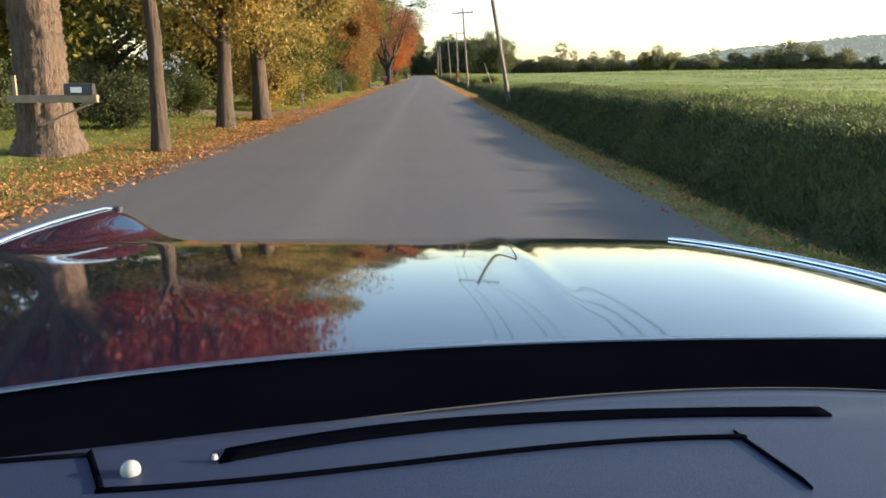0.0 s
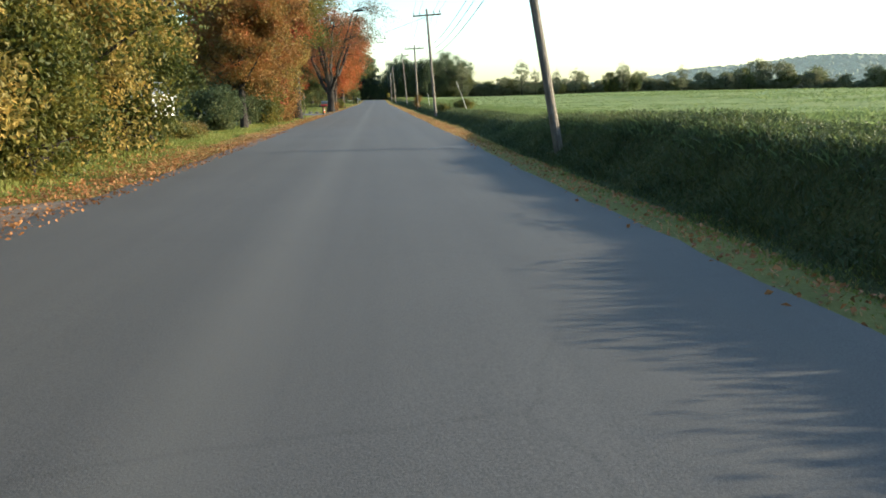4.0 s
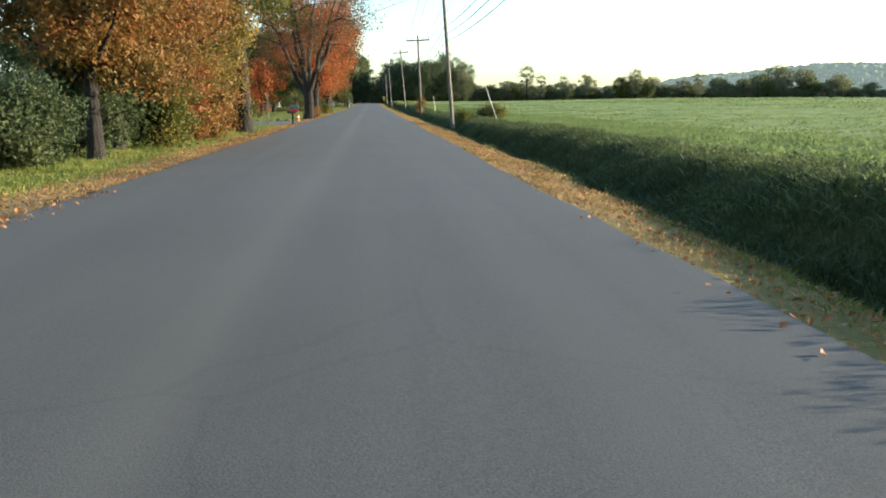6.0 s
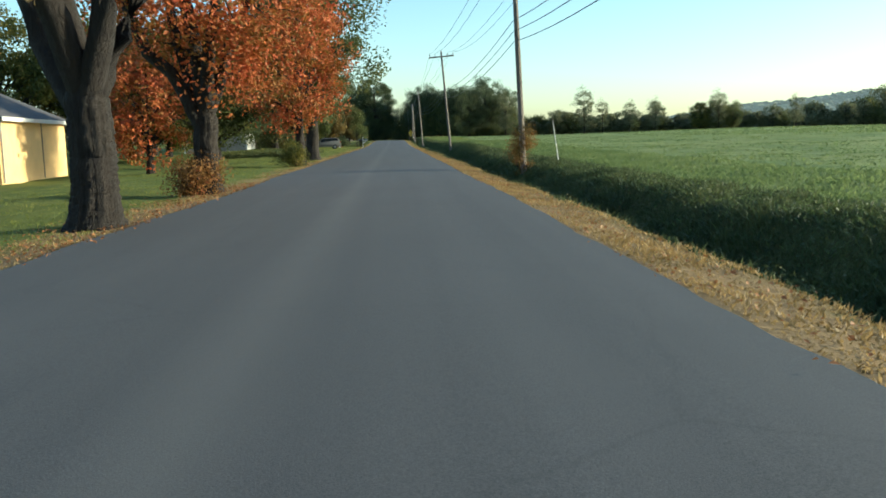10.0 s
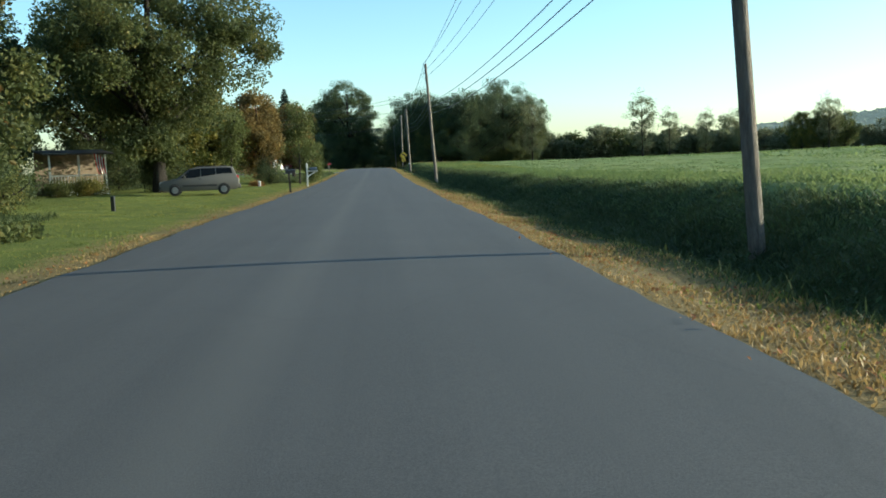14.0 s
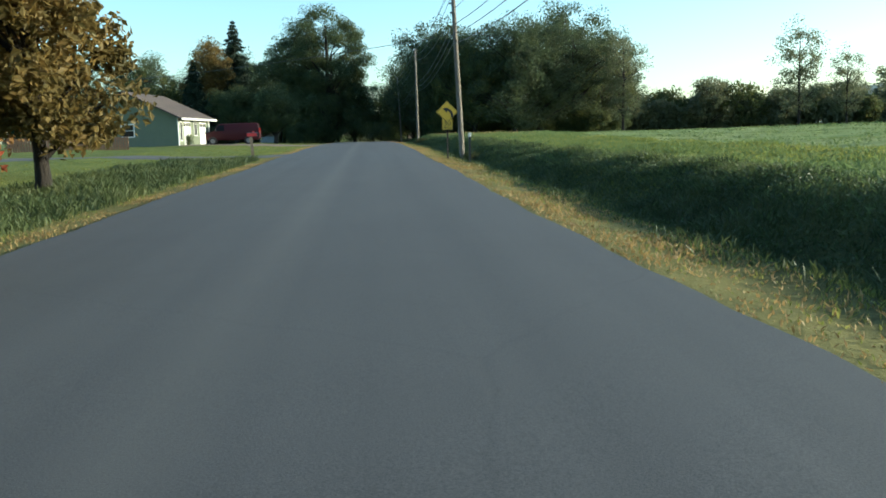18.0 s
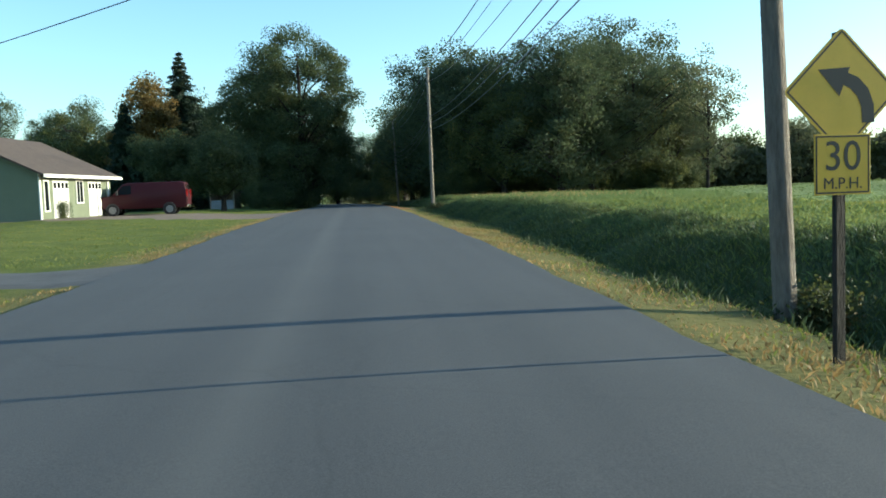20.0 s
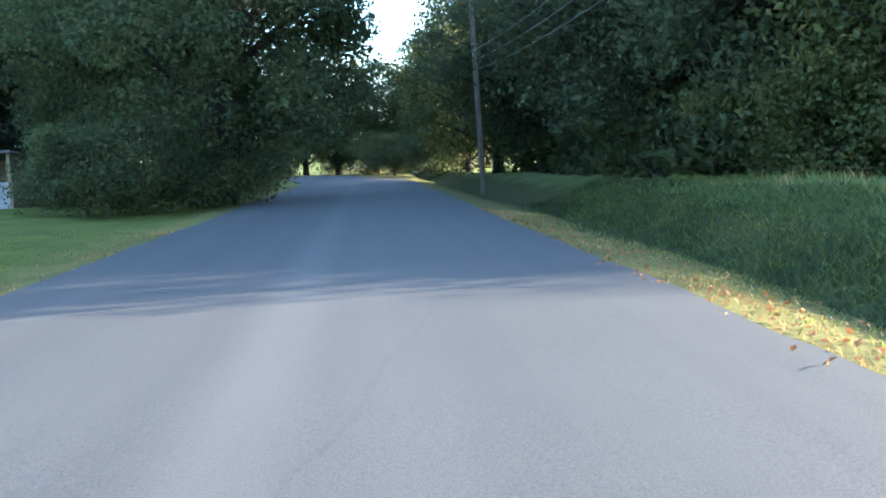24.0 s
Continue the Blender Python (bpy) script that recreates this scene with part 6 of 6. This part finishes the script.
# shrubs
for k, (x, y, h, r, lf, lab) in enumerate([
        (5.15, 136.1, 1.8, 0.36, LEAF_MIXED, "red-leaved vine climbing the utility pole"), (5.7, 99.6, 0.7, 0.5, LEAF_OLIVE, "brown brushy weeds round the utility pole"),
        (7.4, 100.4, 0.9, 0.8, LEAF_OLIVE, "brushy shrub in the ditch"), (4.6, 274.6, 0.4, 0.22, LEAF_RUSSET, "low reddish weeds at the sign pole"), (5.1, 320.6, 0.4, 0.42, LEAF_RUSSET, "low weeds round the utility pole"),
        (-8.8, 25.8, 1.5, 1.0, LEAF_DARK, "clipped round evergreen hedge bush"), (-9.6, 28.5, 1.5, 1.0, LEAF_DARK, "clipped round evergreen hedge bush"), (-8.6, 31.5, 1.6, 1.1, LEAF_GREEN, "leafy green shrub beside the road"),
        (-6.2, 87.6, 2.3, 0.5, LEAF_GOLD, "golden vine over the roadside trunk"), (-22, 222, 3.4, 2.2, LEAF_DARK, "dark shrub under the yard trees"), (-19, 227, 3.4, 2.2, LEAF_DARK, "dark shrub under the yard trees"), (-25, 216, 3.2, 2.2, LEAF_GREEN, "dark shrub under the yard trees"), (-16.5, 229, 3.2, 2.0, LEAF_DARK, "dark shrub under the yard trees"), (-7.4, 57.0, 0.4, 0.8, LEAF_OLIVE, "low scrubby shrub on the verge"), (-7.9, 60.5, 0.45, 0.8, LEAF_TAN, "low scrubby shrub on the verge"), (-9.6, 65.0, 0.5, 0.8, LEAF_GREEN, "leafy green shrub beside the road"),
        (-5.2, 148.0, 1.3, 0.7, LEAF_OLIVE, "leafy shrub at the maple foot"), (-5.3, 125.2, 1.0, 0.6, LEAF_RUST, "rusty shrub at the maple foot"),
        (-12.5, 224, 2.2, 1.2, LEAF_DARK, "dark yard shrub behind the minivan"), (-13.4, 198.0, 3.0, 1.5, LEAF_RUSSET, "dark shrub under the yard trees"), (-11.6, 199.0, 2.2, 1.2, LEAF_GREEN, "dark shrub under the yard trees"), (-14.2, 202.0, 3.0, 1.6, LEAF_DARK, "dark shrub under the yard trees"), (-14.9, 218.2, 0.8, 0.8, LEAF_OLIVE, "low weedy shrub before the porch"), (-16.9, 219.6, 0.7, 0.8, LEAF_GREEN, "low weedy shrub before the porch"), (-15.5, 209, 1.6, 1.2, LEAF_DARK, "dark shrub under the yard trees"), (-8.2, 240, 2.0, 1.0, LEAF_DARK, "dark green shrub on the lawn"), (-8.5, 235.0, 0.35, 0.4, LEAF_RUST, "low flowers round the stone marker"),
        (-16.4, 315.2, 1.0, 0.5, LEAF_DARK, "small clipped bush by the house door"), (-8.5, 351, 2.6, 1.8, LEAF_DARK, "dark bushes under the trees"), (-10.5, 357, 3.0, 2.0, LEAF_DARK, "dark bushes under the trees"),
        (-20, 360, 3.0, 2.4, LEAF_DARK, "dark bushes under the trees"), (-7.0, 352, 3.4, 2.2, LEAF_DARK, "dark bushes under the trees"),
        (-6.6, 366, 3.4, 2.2, LEAF_DARK, "dark bushes under the trees"), (-6.4, 376, 3.4, 2.4, LEAF_DARK, "dark bushes under the trees"), (2.2, 396, 3.6, 2.2, LEAF_DARK, "dark bushes where the road bends"), (5.4, 391, 3.4, 2.2, LEAF_DARK, "dark bushes where the road bends"), (0.6, 404, 4.0, 2.4, LEAF_GREEN, "dark bushes where the road bends"), (3.6, 406, 4.0, 2.4, LEAF_DARK, "dark bushes where the road bends"), (-2.6, 413, 4.2, 2.6, LEAF_DARK, "dark bushes where the road bends"), (-12.0, 398, 3.8, 2.4, LEAF_DARK, "dark bushes where the road bends"), (-13.5, 389, 3.8, 2.4, LEAF_DARK, "dark bushes where the road bends")]):
    tree("shrub", x, y, h, r, 0.03, lf, lab, int(4600 * r + 2200), 0.055 + 0.03 * r, 0.02, 140 + k, category="shrub", clumps=int(14 + 12 * r))
for k in range(12):
    x = 9.5 + k * 2.0
    tree("shrub", x, 342.5 + (k % 3), 2.6, 2.2, 0.05, LEAF_DARK if k % 3 else LEAF_GREEN, "dense undergrowth along the wood's edge", 10000, 0.14, 0.02, 170 + k, category="shrub", clumps=26)
# clipped hedge behind the first trees
hr = np.random.default_rng(301)
hp = hr.uniform(0, 1, (26000, 3))
face = hr.integers(0, 3, 26000)
hp[face == 0, 0] = np.round(hp[face == 0, 0])
hp[face == 1, 2] = 1.0
hp = (hp + hr.normal(size=hp.shape) * 0.035) * np.array([1.3, 10.0, 1.7])
hp[:, 2] = np.maximum(hp[:, 2], 0.03)
hedge = thing("hedge", at(-12.2, 22.5, 0, 6), "dark clipped hedge behind the roadside trees", "hedge")
v, f = leaf_arrays(hp, hr.uniform(0.06, 0.13, len(hp)), hr)
quick("foliage", v, f, LEAF_DARK, hedge)
for k in range(9):
    v, f = tube_arrays([(0.65, 0.6 + k * 1.1, -0.1), (0.6, 0.62 + k * 1.1, 0.7), (0.66, 0.6 + k * 1.1, 1.4)], [0.04, 0.03, 0.015], 6)
    quick("stem", v, f, BARK, hedge)
# service wires, some ends fitted to the camera's view; short pole added as support
sv = thing("service_pole", at(-24, 302.6), "short grey wooden service pole in the side yard", "utility pole")
v, f = tube_arrays([(0, 0, -0.3), (0, 0, 2.0), (0, 0, 4.6), (0, 0, 4.62)], [0.10, 0.09, 0.075, 0.01], 10)
quick("pole", v, f, POLE_WOOD, sv, smooth=True)
part("meter_box", boxes((-0.16, -0.2, 1.3, 0.16, -0.09, 1.8), bevel=0.01), GREY_METAL, sv)
for (a, b) in (((pole_top(POLES[4], 0, -2.05)), (-13, 262, 6.4)), ((pole_top(POLES[4], 0, -2.25)), (-13, 262, 5.9)), ((pole_top(POLES[4], 0, -3.05)), (-13, 262, 5.6)), ((pole_top(POLES[5], 0, -2.0)), (-24, 302.6, 5.5)), ((pole_top(POLES[1], 0, -0.6)), (-15.3, 123.5, lz(-15.3, 123.5) + 4.4))):
    wire(a, b, 0.35, 0.012, "service_wire")

# ================= the car that the film starts in =================
car = thing("car", pose(0.04, -0.012, float(road_z(0)), -0.53, 0, 0), "dark blue car with a glossy bonnet and black dashboard", "car")


def bonnet_front(x):
    return 2.30 - 0.14 * x - 0.06 * x * x + 0.05 * np.exp(-((x + 0.93) / 0.16) ** 2)


def bonnet_rear(x):
    return 1.076 + 0.1462 * x - 0.2506 * x ** 2 + 0.108 * x ** 3


def cowl_rear(x):
    return 0.7923 + 0.2574 * x - 0.1834 * x ** 2 - 0.4049 * np.clip(x, -0.6, 0.6) ** 3


def bonnet_z(x, y):
    u = np.clip(y - 1.15, 0, 2)
    off = x + 0.885 + 0.28 * (2.44 - y)
    fender = (0.025 + 0.080 * np.clip((y - 1.9) / 0.54, 0, 1.05)) * np.exp(-(off / np.where(off > 0, 0.15, 0.22)) ** 2)
    crease = 0.004 * np.exp(-((x - 0.30 + 0.055 * y) / 0.025) ** 2) * np.clip((y - 1.2) / 0.5, 0, 1)
    side = 0.10 * np.clip((-0.98 - x + 0.12 * (y - 1.9)) / 0.12, 0, 1) ** 2 + 0.03 * np.clip((x - 0.55) / 0.38, 0, 2.2) ** 2
    lip = np.clip((y - bonnet_front(x) + 0.07) / 0.07, 0, 1) ** 2 * 0.014
    return 0.953 - 0.050 * u ** 2.35 - 0.010 * (x / 0.8) ** 2 + fender + crease - side - lip


def between(name, f0, f1, zf, material, label="", x0=-1.0, x1=1.1, nx=90, ny=10, thick=0.025):
    """A panel from the line f0(x) forward to the line f1(x), at the height zf(x, y)."""
    X, T = np.meshgrid(np.linspace(x0, x1, nx), np.linspace(0, 1, ny), indexing="ij")
    Y = f0(X) * (1 - T) + f1(X) * T
    top = np.stack([X, Y, zf(X, Y) + 0 * X], -1).reshape(-1, 3)
    i, j = np.meshgrid(np.arange(nx - 1), np.arange(ny - 1), indexing="ij")
    f = np.stack([i * ny + j, (i + 1) * ny + j, (i + 1) * ny + j + 1, i * ny + j + 1], -1).reshape(-1, 4)
    rim = np.concatenate([np.arange(nx) * ny, (nx - 1) * ny + np.arange(1, ny), np.arange(nx - 2, -1, -1) * ny + ny - 1, np.arange(ny - 2, 0, -1)])
    k = len(top)
    nxt = np.roll(rim, -1)
    skirt = np.stack([rim, rim + k, nxt + k, nxt], -1)
    ob = quick(name, np.concatenate([top, top - np.array([0, 0, thick])]), np.concatenate([f, f[:, ::-1] + k, skirt]), material, car, True)
    if label:
        ob["label"] = label
    return ob


between("bonnet", lambda x: bonnet_rear(x) + 0.012, bonnet_front, bonnet_z, CAR_NAVY, "glossy dark blue bonnet", -1.12, 1.3, 200, 90, 0.006)
between("bonnet_edge", bonnet_rear, lambda x: bonnet_rear(x) + 0.0135, lambda x, y: 0.957 + 0 * x, BONNET_LIP, "paler rear lip of the bonnet", thick=0.004)
for side in (-1, 1):
    ys = np.linspace(1.62, 2.44, 12) if side < 0 else np.linspace(1.60, 2.13, 12)
    xs = -0.880 - 0.26 * (2.44 - ys) if side < 0 else 0.62 + 0.60 * (2.13 - ys)
    p = np.stack([xs, ys, bonnet_z(xs, ys) + 0.004], 1)
    v, f = tube_arrays(p, np.linspace(0.010, 0.005, 12), 10)
    quick("chrome_strip", v, f, CHROME, car, smooth=True)
zn = float(bonnet_z(np.array(-0.88), np.array(2.45)))
part("washer_nozzle", boxes((-0.892, 2.40, zn - 0.01, -0.866, 2.43, zn + 0.018), bevel=0.007), BUMPER, car)
part("front_panel", prism([(2.28, 0.80), (2.42, 0.76), (2.55, 0.55), (2.52, 0.25), (2.3, 0.2), (2.2, 0.5)], "x", -1.05, 0.75), CAR_NAVY, car)
for side in (-1, 1):
    sx = 0.84 if side > 0 else -1.10
    part("body_side", prism([(-1.6, 0.3), (-1.6, 0.80), (0.9, 0.80), (2.2, 0.70), (2.4, 0.45), (2.3, 0.28), (2.05, 0.26), (1.97, 0.52), (1.75, 0.64), (1.51, 0.52), (1.41, 0.26)], "x", sx, sx + 0.07), CAR_NAVY, car)
    wheel(car, side * 0.84 - 0.10, 1.73, 0.32)
    wheel(car, side * 0.84 - 0.10, -0.95, 0.32)
part("floor_pan", boxes((-0.98, -1.6, 0.24, 0.82, 2.2, 0.30)), BUMPER, car)
part("tail_panel", boxes((-1.03, -1.66, 0.3, 0.84, -1.6, 0.80)), CAR_NAVY, car)
part("firewall", boxes((-0.98, 0.80, 0.30, 0.82, 0.84, 0.86)), BUMPER, car)


def dash_z(x, y):
    return 0.985 - 0.004 * np.clip((y - 0.74) / 0.05, 0, 1) ** 2 + 0 * x


def lifted(x, y):
    return dash_z(x, y) + 0.0025


def slot_mid(x):
    return 0.747 + 0.2324 * x - 0.535 * x ** 2 + 0.27 * x ** 3


def groove(x):
    return 0.673 + 0.2299 * x - 0.0522 * x ** 2 - 0.9782 * x ** 3


between("cowl", cowl_rear, bonnet_rear, lambda x, y: 0.944 + 0.0105 * (y - cowl_rear(x)) / (bonnet_rear(x) - cowl_rear(x)), DASH_BLACK, "black cowl under the windscreen", -0.9, 0.95)
between("dashboard_top", lambda x: 0.40 + 0 * x, cowl_rear, dash_z, DASH_BLUE, "dark blue-grey dashboard top", -0.8, 0.85, 90, 24)
between("dashboard_rim", lambda x: cowl_rear(x) + 0.001, lambda x: cowl_rear(x) + 0.003, lambda x, y: 0.9825 + 0 * x, DASH_RIM, "thin pale front lip of the dashboard", -0.8, 0.85, thick=0.002)
between("defroster_slot", lambda x: slot_mid(x) - 0.0135, lambda x: slot_mid(x) + 0.0135, lifted, DASH_BLACK, "black defroster slot", -0.178, 0.385, 40, 4, 0.006)
between("panel_groove", lambda x: groove(x) - 0.003, lambda x: groove(x) + 0.003, lifted, DASH_BLACK, "", -0.263, 0.285, 40, 3, 0.005)
between("panel_groove", lambda x: 0.627 + 4.49 * (0.280 - x) + 0.077, lambda x: 0.635 + 4.49 * (0.280 - x) + 0.085, lifted, DASH_BLACK, "", 0.2785, 0.3005, 12, 3, 0.005)
between("panel_groove", lambda x: 0.629 + 1.94 * (-0.263 - x), lambda x: 0.641 + 1.94 * (-0.263 - x), lifted, DASH_BLACK, "", -0.296, -0.260, 12, 3, 0.005)
between("panel_groove", lambda x: 0.7335 + 0.1457 * x, lambda x: 0.739 + 0.1457 * x, lifted, DASH_BLACK, "", -0.6, -0.294, 12, 3, 0.005)
bm = bmesh.new()
bmesh.ops.create_uvsphere(bm, u_segments=18, v_segments=10, radius=0.0085, matrix=pose(-0.2465, 0.6586, 0.988))
part("light_sensor", bm, LAMP_CLEAR, car, "small clear dome sensor", smooth=True)
bm = bmesh.new()
disc(bm, (-0.1825, 0.680, 0.989), 0.003, 0.004, "z", 10, 0.002)
part("trim_clip", bm, LAMP_CLEAR, car, "tiny pale trim clip")
